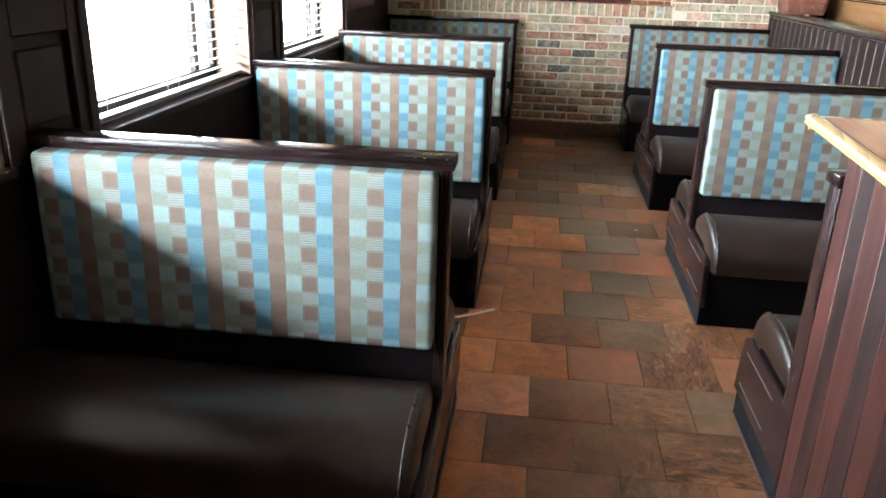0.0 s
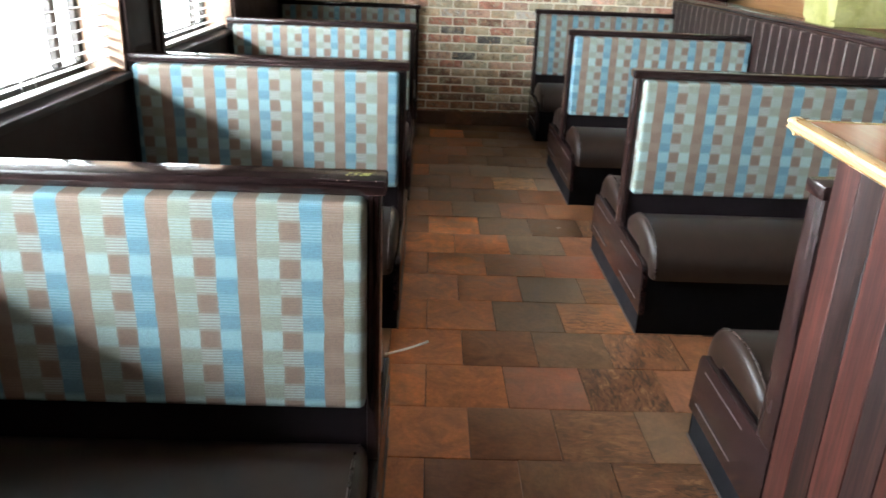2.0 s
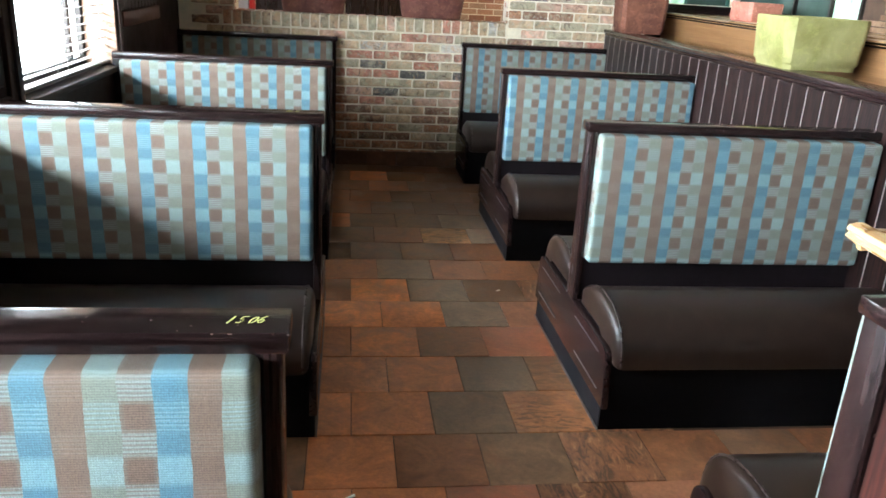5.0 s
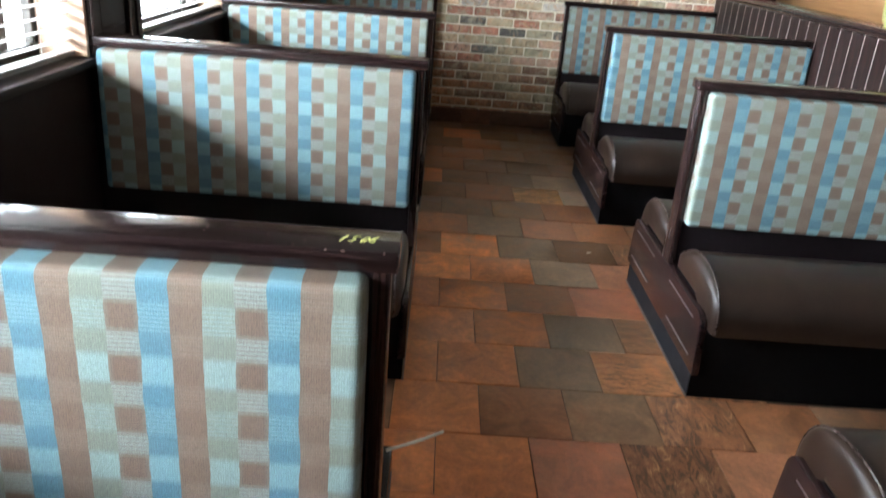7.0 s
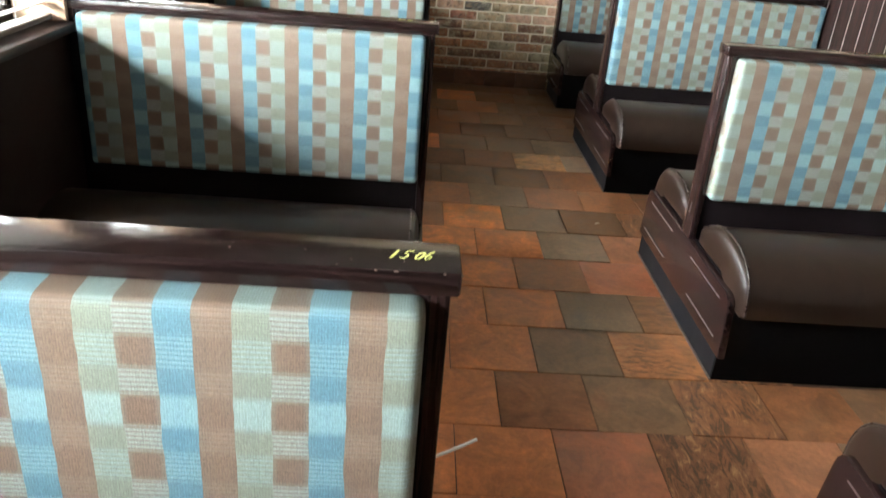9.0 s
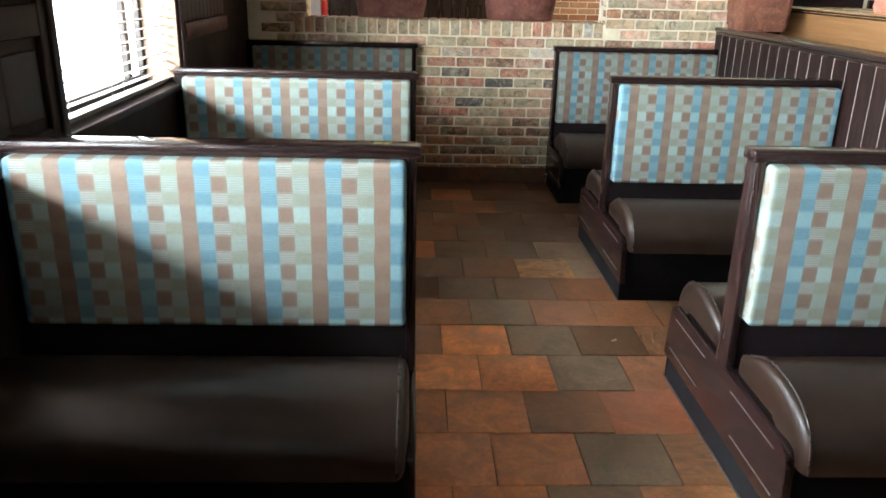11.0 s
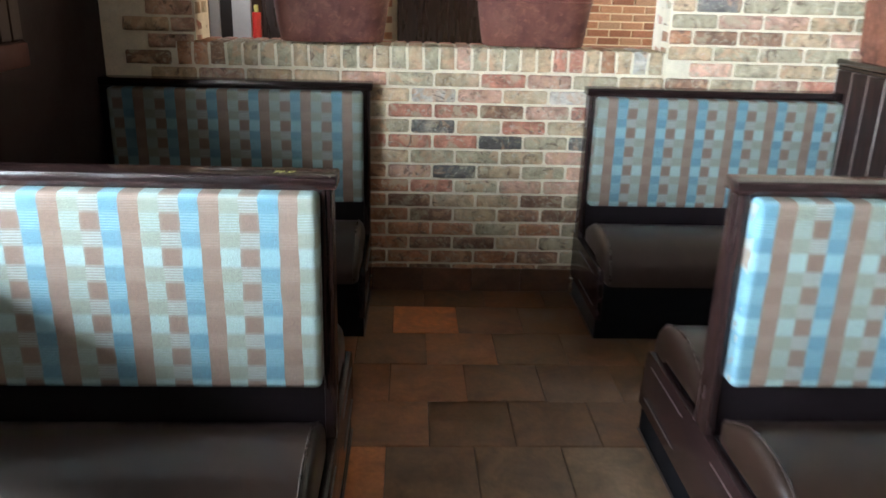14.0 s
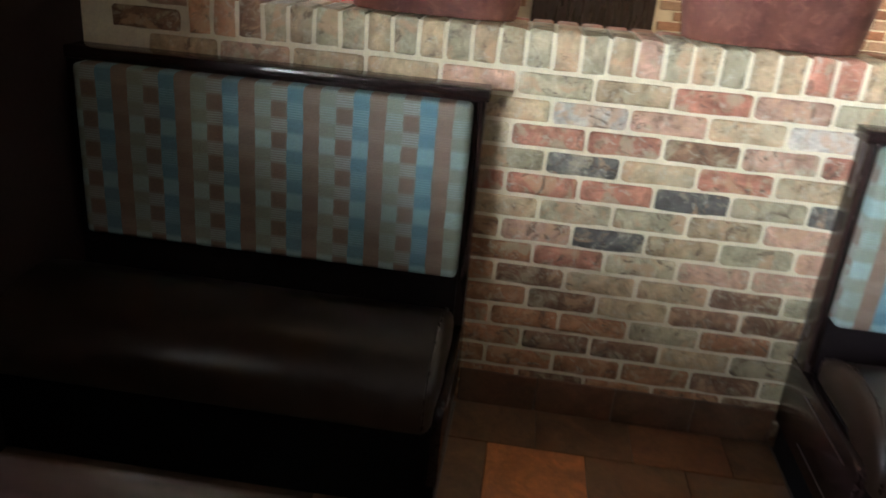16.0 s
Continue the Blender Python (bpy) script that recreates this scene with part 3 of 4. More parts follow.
def bench(m, length, sides, flip, label, number="", number_x=0.16, number_y=0.01, cloth=1):
    """A booth bench from its aisle end (x = 0) to the wall (x = length): a shared back, padded on each side that has a seat.
    sides: -1 and/or 1; flip: turned round, on the window side; cloth: 1 or -1, the way in which its columns run."""
    b = empty("booth_bench", m, label, "booth bench", "booth benches of the dining room")
    lo, hi = (-0.035 if -1 in sides else -0.05), (0.035 if 1 in sides else 0.05)
    part("back_core", box(0.028, length, lo, hi, 0.10, 1.028), BACK_PAINT, b, "dark painted back board")
    part("top_cap", box(-0.012, length, -0.046, 0.046, 1.030, 1.066, 0.005, 2), DARK_WOOD_X, b, "dark stained wooden cap, scuffed, glossy")
    part("end_post", prism([(-0.046, 0.315), (0.046, 0.315), (0.040, 1.029), (-0.040, 1.029)], 0.0, 0.030, 0.004), DARK_WOOD, b, "dark stained wooden end post")
    u0, u1 = (-0.535 if -1 in sides else -0.05), (0.535 if 1 in sides else 0.05)
    def rounded(a, c):
        # the free ends lean in towards the top and are rounded off
        pts = [(a, 0.100), (c, 0.100)]
        for sign, end in ((1, c), (-1, a)):
            if abs(end) < 0.1:
                corner = [(end, 0.330)]
            else:
                corner = [(end - sign * 0.022, 0.285), (end - sign * 0.027, 0.305), (end - sign * 0.038, 0.320), (end - sign * 0.056, 0.329), (end - sign * 0.075, 0.331)]
            pts += corner if sign > 0 else corner[::-1]
        return pts
    panel = part("end_panel", prism(rounded(u0, u1), -0.002, 0.026, 0.004), DARK_WOOD_Y, b, "dark stained wooden end panel")
    for s in sides:
        for z, a, c in ((0.288, 0.12, 0.44), (0.150, 0.16, 0.47)):
            # thin highlights along the panel's lines, put in as pale beads
            part("bead", box(-0.0055, -0.0015, min(s * a, s * c), max(s * a, s * c), z - 0.0022, z + 0.0022, 0.0010), PALE_LINE, panel, "thin bead, its highlight put in as pale colour")
    part("toe_kick", box(0.006, length, u0 + 0.030, u1 - 0.030, 0.0, 0.0985, 0.003), TOEKICK, b, "dark rubber toe kick")
    part("floor_bead", box(-0.001, 0.0055, u0 + 0.020, u1 - 0.020, 0.0, 0.005, 0.001), PALE_LINE, b, "thin pale sealant line")
    for s in sides:
        part("base", box(0.0265, length, min(s * 0.052, s * 0.515), max(s * 0.052, s * 0.515), 0.099, 0.334), BLACK, b, "black seat base")
        part("plinth", box(0.0065, length, min(s * 0.506, s * 0.512), max(s * 0.506, s * 0.512), 0.0, 0.0985), BLACK, b, "black plinth board")
        seat = part("seat", cushion(s, 0.004, length - 0.004), VINYL, b, "brown vinyl seat cushion, rolled front")
        edge = seat_profile(s)[1:-5]
        part("piping", tube([(0.0455, y, z + 0.001) for y, z in edge], 0.0042, 6), PIPING, seat, "dark vinyl piping")
        # padded back in woven cloth: a rounded slab, fuller in the middle
        z0, z1, x0, x1 = 0.505, 1.027, 0.0308, length - (0.048 if flip else 0.02)
        bm = box(x0, x1, 0.036, 0.094, z0, z1)
        bmesh.ops.bevel(bm, geom=[e for e in bm.edges if all(v.co.y > 0.05 for v in e.verts)] + [e for e in bm.edges if abs(e.verts[0].co.y - e.verts[1].co.y) > 0.01],
                        offset=0.021, segments=5, affect="EDGES", profile=0.6)
        layer = bm.loops.layers.uv.new("cloth")
        for f in bm.faces:
            for lp in f.loops:
                d = lp.vert.co.x - x0
                lp[layer].uv = ((d if cloth > 0 else 3 * COLUMN - d) + 80 * COLUMN, z1 - lp.vert.co.z - 0.069 + 4 * ROW)
        if s < 0:
            bmesh.ops.scale(bm, vec=(1, -1, 1), verts=bm.verts)
            bmesh.ops.reverse_faces(bm, faces=bm.faces)
        part("back_pad", bm, FABRIC, b, "padded back in woven blue, sage and brown check cloth")
    if number:
        cap = next(o for o in b.children if o.name.startswith("top_cap"))
        cr = random.Random(number + str(number_x))
        spots = [(-0.0118, 0.045, 1.062), (-0.0122, 0.020, 1.050), (-0.010, 0.0462, 1.040)]
        spots += [(cr.uniform(0.02, 0.34), cr.uniform(-0.035, 0.045), 1.0662) for _ in range(9)] + [(cr.uniform(0.0, 0.5), 0.0455, 1.0635) for _ in range(4)]
        for x, y, z in spots:
            w = cr.uniform(0.0007, 0.0019)
            bm = bmesh.new()
            bmesh.ops.create_icosphere(bm, subdivisions=1, radius=1.0)
            bmesh.ops.scale(bm, vec=(w * cr.uniform(0.8, 2.2), w * 0.8, 0.0006 if z > 1.066 else w), verts=bm.verts)
            bmesh.ops.translate(bm, vec=(x, y, z), verts=bm.verts)
            part("chip", bm, CHIP, cap, "pale chip in the varnish")
        ob = part("painted_number", handwriting(number, 0.025), YELLOW, b, "number written in yellow paint marker")
        turn = 180 if flip else 0
        ob.matrix_local = pose(number_x, number_y, 1.0666, 0, 0, turn)
    return b


R_X, L_X = 0.818, -0.214
CLOTH = "dark wood booth bench, brown vinyl seats, checked back, "
right_y, left_y = [2.135, 3.915, 5.725], [2.066, 3.896, 5.710]
bench(pose(R_X, right_y[0], 0), PART_X - R_X, (1,), False, "single brown vinyl booth bench backing on to the wooden counter")
for y, way in zip(right_y[1:], (1, -1)):
    bench(pose(R_X, y, 0), PART_X - R_X, (-1, 1), False, CLOTH + "by the partition", cloth=way)
bench(pose(R_X, 7.500, 0), PART_X - R_X, (-1,), False, "single booth bench, checked cloth back, against the brick wall")
for y, num, at, off, way in zip(left_y, ("1506", "9051", "9051"), (0.082, 0.135, 0.148), (0.015, 0.010, 0.022), (1, -1, 1)):
    bench(pose(L_X, y, 0, 0, 0, 180), L_X - WALL_X, (-1, 1), True, CLOTH + "by the windows", num, at, off, way)
bench(pose(L_X, 7.500, 0, 0, 0, 180), L_X - WALL_X, (1,), True, "single checked cloth booth bench in the dark brick corner")


# ---- low partition, planters, the ledge behind ----
def partition():
    p = setting("partition", box(PART_X + 0.012, PART_X + 0.115, 1.9, BRICK_Y - 0.002, 0.0, 1.165), REVEAL, "low partition of dark vertical boards with pale joints and a dark cap", "partition")
    part("cap", box(PART_X - 0.022, PART_X + 0.150, 1.88, BRICK_Y - 0.004, 1.192, 1.222, 0.007, 2), DARK_WOOD_Y, p, "dark stained wooden cap")
    part("top_rail", box(PART_X - 0.010, PART_X + 0.1155, 1.9, BRICK_Y - 0.004, 1.1715, 1.1915, 0.003), DARK_WOOD_Y, p, "dark top rail")
    me = mesh_of("board", box(-0.0085, 0.012, 0, 0.1304, 0.0, 1.169, 0.003), BOARD_WOOD)
    y = 3.9215 - 0.1345 * 15
    while y < BRICK_Y - 0.135:
        o = new("board", me)
        o.parent = p
        o.matrix_local = pose(PART_X, y, 0.001)
        # light that shows between the boards, put in as a pale strip
        part("bead", box(PART_X - 0.0090, PART_X + 0.011, y + 0.1310, y + 0.1336, 0.002, 1.170), REVEAL, p, "pale strip standing in for light in the joint")
        y += 0.1345
    return p


partition()


def square_pot(m, w, h, mat, label, taper=0.88):
    pot = empty("planter_pot", m, label, "planter", "planters on the ledges")
    bm = bmesh.new()
    levels = [(0.0, taper), (0.022, taper + 0.01), (0.034, taper + 0.06), (h * 0.5, 0.97), (h - 0.012, 1.0), (h, 0.985), (h, 0.86), (h - 0.06, 0.84)]
    rings = []
    for z, k in levels:
        a = w / 2 * k
        c = a * 0.16
        ring = [(a - c, -a), (a, -a + c), (a, a - c), (a - c, a), (-a + c, a), (-a, a - c), (-a, -a + c), (-a + c, -a)]
        rings.append([bm.verts.new((x, y, z)) for x, y in ring])
    for r0, r1 in zip(rings, rings[1:]):
        for k in range(8):
            bm.faces.new((r0[k], r0[(k + 1) % 8], r1[(k + 1) % 8], r1[k]))
    bm.faces.new(rings[0][::-1]), bm.faces.new(rings[-1])
    bmesh.ops.recalc_face_normals(bm, faces=bm.faces)
    part("body", bm, mat, pot)
    part("soil", box(-w * 0.40, w * 0.40, -w * 0.40, w * 0.40, h - 0.059, h - 0.045, 0.004), GROUT, pot, "dark potting soil")
    return pot


square_pot(pose(2.205, 7.27, 1.2225, 0, 0, -6), 0.36, 0.27, RUST_POT, "square rust-brown glazed planter standing on the partition cap")
square_pot(pose(2.235, 4.87, 1.2225, 0, 0, -4), 0.42, 0.25, GREEN_POT, "square mossy yellow-green stone planter standing on the partition cap")

GREEN_GLASS = plain("dark_green_glass", (0.055, 0.085, 0.070), 0.10, 0, 10, 0.2, 0.02)
BAR_X = 2.52
# daylight put into the pane as a green glow of its own
day = Nodes("glowing_green_pane")
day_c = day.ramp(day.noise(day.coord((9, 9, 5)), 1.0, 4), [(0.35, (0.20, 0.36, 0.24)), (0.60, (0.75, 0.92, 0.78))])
GLOW_PANE = day.done(day_c, 0.1)
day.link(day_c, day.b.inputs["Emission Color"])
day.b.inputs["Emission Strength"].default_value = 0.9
bar = setting("bar_wall", box(BAR_X, BAR_X + 0.12, -2.0, BRICK_Y - 0.003, 0.0, 1.345), TAN_WOOD, "tan wooden bar wall behind the partition", "wall")
part("ledge_moulding", box(BAR_X - 0.020, BAR_X + 0.125, -2.0, BRICK_Y - 0.004, 1.3455, 1.356, 0.003), DARK_WOOD_Y, bar, "dark moulding under the ledge")
part("ledge_core", box(BAR_X - 0.010, BAR_X + 0.125, -2.0, BRICK_Y - 0.004, 1.3565, 1.361), LEDGE_WOOD, bar, "pale strip")
part("ledge_moulding", box(BAR_X - 0.026, BAR_X + 0.125, -2.0, BRICK_Y - 0.004, 1.3615, 1.372, 0.003), DARK_WOOD_Y, bar, "dark moulding under the ledge")
part("bar_ledge", box(BAR_X - 0.030, BAR_X + 0.55, -2.0, BRICK_Y - 0.004, 1.3725, 1.382, 0.003), LEDGE_WOOD, bar, "pale wooden ledge")
square_pot(pose(BAR_X + 0.22, 6.42, 1.3825, 0, 0, 5), 0.27, 0.13, PINK_POT, "square pink terracotta planter standing on the wooden ledge", 0.94)
# nearer stand-in for the green windows of the far wall
divider = empty("far_window_panes", pose(BAR_X + 0.62, 0, 1.30), "dark green panes in a brown frame, standing in for far windows", "divider", "", "structure")
part("base_rail", box(0.0, 0.05, 5.83, BRICK_Y - 0.005, -1.30, 0.14, 0.004), DARK_WOOD_Y, divider, "brown base below the stand-in panes")
for y0, y1, mat, words in ((5.86, 6.16, GLOW_PANE, "bright pane, daylight put in as a glow"), (6.20, 6.62, GREEN_GLASS, "dark green glass pane"), (6.66, 7.52, GREEN_GLASS, "dark green glass pane")):
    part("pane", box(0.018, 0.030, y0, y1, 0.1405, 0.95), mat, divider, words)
    part("post", box(0.0, 0.05, y0 - 0.03, y0 - 0.001, 0.1405, 0.95, 0.003), FRAME_DARK, divider)
# nearer stand-in for the far brick wall, its courses made smaller to suit
pier = setting("near_brick_pier", box(BAR_X + 0.632, BAR_X + 0.80, 1.0, 5.82, 0.0, 2.9), GROUT, "pier of scaled-down brown courses, standing in for the far brick wall", "wall")
verts, faces = [], []
pr = random.Random(31)
for r in range(34):
    z, y = 1.0 + 0.038 * r, 1.0 + pr.uniform(0, 0.15)
    while y < 5.60:
        w, x0, k = pr.uniform(0.12, 0.32), BAR_X + 0.618 + pr.uniform(0, 0.008), len(verts)
        y1 = min(y + w, 5.82)
        verts += [(BAR_X + 0.633, y, z), (BAR_X + 0.633, y1, z), (BAR_X + 0.633, y1, z + 0.034), (BAR_X + 0.633, y, z + 0.034),
                  (x0, y + 0.004, z + 0.003), (x0, y1 - 0.004, z + 0.003), (x0, y1 - 0.004, z + 0.031), (x0, y + 0.004, z + 0.031)]
        faces += [(k + 7, k + 6, k + 5, k + 4), (k + 4, k + 5, k + 1, k), (k + 5, k + 6, k + 2, k + 1), (k + 6, k + 7, k + 3, k + 2), (k + 7, k + 4, k, k + 3)]
        y = y1 + 0.004
me = bpy.data.meshes.new("pier_bricks")
me.from_pydata(verts, [], faces)
sn = Nodes("brown_pier_courses")
geo = sn.t.nodes.new("ShaderNodeNewGeometry")
sc = sn.ramp(geo.outputs["Random Per Island"], [(0.0, (0.13, 0.07, 0.04)), (0.4, (0.24, 0.14, 0.08)), (0.75, (0.30, 0.19, 0.115)), (1.0, (0.20, 0.12, 0.075))])
me.materials.append(sn.done(sn.mix(1.0, sc, sn.grey(sn.noise(sn.coord(), 40, 5), 0.75, 1.25), "MULTIPLY"), 0.85, 0.0, 0.3))
pier_bricks = new("pier_bricks", me)
pier_bricks.parent = pier
pier_bricks["kind"] = "stuff"


# ---- wooden counter by the aisle ----
def counter():
    c = empty("host_counter", pose(0.703, 2.094, 0, 0, 0, -4), "tall counter of red mahogany boards with a pale moulded top", "counter")
    part("core", box(0.126, 0.66, -2.2, -0.037, 0.0, 1.184), BLACK, c)
    y, k = -0.022, 0
    widths = (0.115, 0.105, 0.125, 0.110)
    while y > -2.1:
        w = widths[k % 4]
        part("board", box(0.110, 0.1255, y - w + 0.003, y, 0.0, 1.184, 0.0018), RED_WOOD if k % 2 == 0 else BOARD_WOOD, c)
        y -= w
        k += 1
    for k in range(5):
        part("board", box(0.127 + 0.106 * k, 0.127 + 0.106 * (k + 1) - 0.003, -0.0365, -0.0205, 0.0, 1.184, 0.0018), RED_WOOD, c)
    top = part("countertop", box(0.024, 0.66, -2.2, -0.022, 1.1875, 1.2195, 0.003), TOP_WOOD, c, "orange varnished wooden top")
    prof = [(0.0, 1.1865), (0.010, 1.1865), (0.014, 1.192), (0.022, 1.193), (0.028, 1.199), (0.022, 1.204), (0.027, 1.210), (0.024, 1.217), (0.012, 1.221), (0.0, 1.221)]
    bm = bmesh.new()
    prism([(-y, z) for y, z in prof], -2.2, 0.022, 0, 2, bm)
    bmesh.ops.rotate(bm, verts=bm.verts, cent=(0, 0, 0), matrix=Matrix.Rotation(radians(90), 3, "Z"))
    bmesh.ops.scale(bm, vec=(-1, 1, 1), verts=bm.verts)
    bmesh.ops.translate(bm, vec=(0.0235, 0, 0), verts=bm.verts)
    bmesh.ops.recalc_face_normals(bm, faces=bm.faces)
    part("edge_moulding", bm, LEDGE_WOOD, top, "pale stepped wooden edge moulding")
    part("end_moulding", prism([(y - 0.022, z) for y, z in prof], 0.0, 0.66, 0), LEDGE_WOOD, top, "pale stepped wooden edge moulding")
    return c


counter()

# ---- loose white welt cord hanging out of a seat's end ----
pts = [(-0.222 + 0.130 * k / 8, 2.44 + 0.076 * k / 8, 0.398 + 0.004 * k / 8 + 0.012 * (k / 8 - 0.4) ** 2) for k in range(9)]
tagged(part("loose_cord", tube(pts, 0.0036, 6), CORD), "short white cord sticking out of a seat's end", "cord")

# ---- bent wire stub out of the window wall ----
pts = [(WALL_X - 0.002, 6.93, 0.715), (WALL_X + 0.022, 6.925, 0.722), (WALL_X + 0.040, 6.92, 0.745), (WALL_X + 0.055, 6.905, 0.770), (WALL_X + 0.045, 6.885, 0.785), (WALL_X + 0.015, 6.86, 0.786)]
tagged(part("wire_stub", tube(pts, 0.0032, 6), CORD), "short bent pale wire coming out of the dark wall", "wire")

# ---- scraps on the floor ----
def scrap(x, y, turn):
    bm = box(-0.012, 0.012, -0.006, 0.006, 0.0, 0.002, 0.0007)
    for v in bm.verts:
        v.co.z += 0.003 * max(0.0, v.co.x / 0.012)
    ob = tagged(part("paper_scrap", bm, CORD), "tiny white paper scrap lying on the slate floor", "litter")
    ob.matrix_world = pose(x, y, 0.0012, 0, 0, turn)


scrap(0.691, 4.745, 20)

# ---- brick wall with its opening ----
OPEN_X0, OPEN_X1, OPEN_Z0, OPEN_Z1 = -1.02, 1.195, 1.230, 2.15
bm = bmesh.new()
yb0, yb1 = BRICK_Y + 0.008, BRICK_Y + 0.262
box(-1.45, 7.0, yb0, yb1, -0.1, OPEN_Z0 - 0.092, bm=bm)
box(-1.45, 7.0, yb0, yb1, OPEN_Z1, 2.9, bm=bm)
box(-1.45, OPEN_X0, yb0, yb1, OPEN_Z0 - 0.092, OPEN_Z1, bm=bm)
box(OPEN_X1, 2.38, yb0, yb1, OPEN_Z0 - 0.092, OPEN_Z1, bm=bm)
box(2.38, 3.12, yb0, yb1, OPEN_Z0 - 0.092, 1.455, bm=bm)
box(3.12, 7.0, yb0, yb1, OPEN_Z0 - 0.092, OPEN_Z1, bm=bm)
brick_wall = setting("wall_north", bm, MORTAR, "old multicoloured tumbled brick wall with pale mortar and a wide opening", "wall", False)

part("panel", box(2.372, 3.118, BRICK_Y - 0.002, BRICK_Y + 0.0075, 0.9, 1.452, 0.003), DARK_WOOD_X, brick_wall, "dark brown panel under the green window")
green_window = empty("window_4", pose(2.38, BRICK_Y + 0.06, 1.456), "green-framed window, bottle-green glass, one pane glowing for daylight", "window", "", "structure")
for x0, x1 in ((0.001, 0.030), (0.34, 0.36), (0.71, 0.739)):
    part("mullion", box(x0, x1, 0.0, 0.05, 0.0, 0.69, 0.003), GREEN_FRAME, green_window, "teal-green painted frame")
part("pane", box(0.0305, 0.3395, 0.018, 0.026, 0.001, 0.69), GLOW_PANE, green_window, "green pane, daylight put in as a glow")
part("pane", box(0.3605, 0.7095, 0.018, 0.026, 0.001, 0.69), GREEN_GLASS, green_window, "dark green pane")

# ---- the room behind the opening ----
back_wall = setting("back_room_wall", box(-1.45, 4.3, 11.6, 11.7, -0.1, 2.9), MORTAR, "brick wall of the room behind the opening", "wall")
setting("back_room_side_wall", box(4.3, 4.4, yb1 + 0.002, 11.7, -0.1, 2.9), PLASTER, "plain side wall of the room behind the opening", "wall")
door = empty("door_1", pose(0.30, 11.578, 0), "dark wooden door with a small bright light pane", "door", "", "structure")
part("door_leaf", box(-0.46, 0.46, -0.045, 0.0, 0.005, 2.1, 0.004), DARK_WOOD, door, "dark wooden door leaf")
part("pane", box(0.13, 0.36, -0.052, -0.046, 1.36, 1.80, 0.002), far_glow("bright_daylight_pane", (0.9, 0.95, 1.0), 2.5), door, "bright daylight pane")
glass_door = empty("door_2", pose(-1.42, 9.50, 0), "white-framed glass door standing beside a dark panel", "door", "", "structure")
for a, b in ((0.0, 0.07), (0.155, 0.285)):
    part("stile", box(a, b, -0.045, 0.0, 0.005, 2.1, 0.004), FRAME_WHITE, glass_door, "white door stile")
part("pane", box(0.0705, 0.1545, -0.026, -0.020, 0.12, 2.0), FRAME_DARK, glass_door, "dark glass")
part("panel", box(0.36, 0.72, -0.045, 0.0, 0.005, 2.1, 0.004), DARK_WOOD, glass_door, "dark brown side panel")
ext = empty("fire_extinguisher", pose(-1.095, 9.44, 1.02), "small red extinguisher hung beside the glass door", "extinguisher")
bm = bmesh.new()
bmesh.ops.create_cone(bm, cap_ends=True, segments=20, radius1=0.032, radius2=0.030, depth=0.26, matrix=Matrix.Translation((0, 0, 0.13)))
part("body", bm, RED_PAINT, ext)
part("valve", box(-0.014, 0.014, -0.014, 0.014, 0.261, 0.31, 0.005), YELLOW, ext, "brass-yellow valve")


def far_brick_material():
    n = Nodes("far_brick")
    g = n.t.nodes.new("ShaderNodeNewGeometry")
    c = n.ramp(g.outputs["Random Per Island"], [(0.0, (0.20, 0.10, 0.07)), (0.3, (0.38, 0.19, 0.12)), (0.55, (0.44, 0.26, 0.17)), (0.8, (0.34, 0.22, 0.15)), (1.0, (0.46, 0.33, 0.24))])
    v = n.coord()
    fine = n.noise(v, 60, 6, 0.7)
    c = n.mix(1.0, c, n.grey(fine, 0.7, 1.25), "MULTIPLY")
    n.bump(fine, 0.4, 0.004)
    return n.done(c, 0.88, 0.0, 0.3)


verts, faces = [], []
for r in range(26):
    z = 0.30 + 0.0745 * r
    for i in range(26):
        x = -1.42 + 0.222 * (i + (0.5 if r % 2 else 0.0))
        if x + 0.211 > 4.28 or (x + 0.211 > -0.17 and x < 0.77):
            continue
        k = len(verts)
        b0, b1 = 11.588, 11.601
        verts += [(x, b1, z), (x + 0.211, b1, z), (x + 0.211, b1, z + 0.0635), (x, b1, z + 0.0635),
                  (x + 0.005, b0, z + 0.005), (x + 0.206, b0, z + 0.005), (x + 0.206, b0, z + 0.0585), (x + 0.005, b0, z + 0.0585)]
        faces += [(k + 4, k + 5, k + 6, k + 7), (k, k + 1, k + 5, k + 4), (k + 1, k + 2, k + 6, k + 5), (k + 2, k + 3, k + 7, k + 6), (k + 3, k, k + 4, k + 7)]
me = bpy.data.meshes.new("bricks")
me.from_pydata(verts, [], faces)
me.materials.append(far_brick_material())
far_bricks = new("bricks", me)
far_bricks.parent = back_wall
far_bricks["kind"] = "stuff"


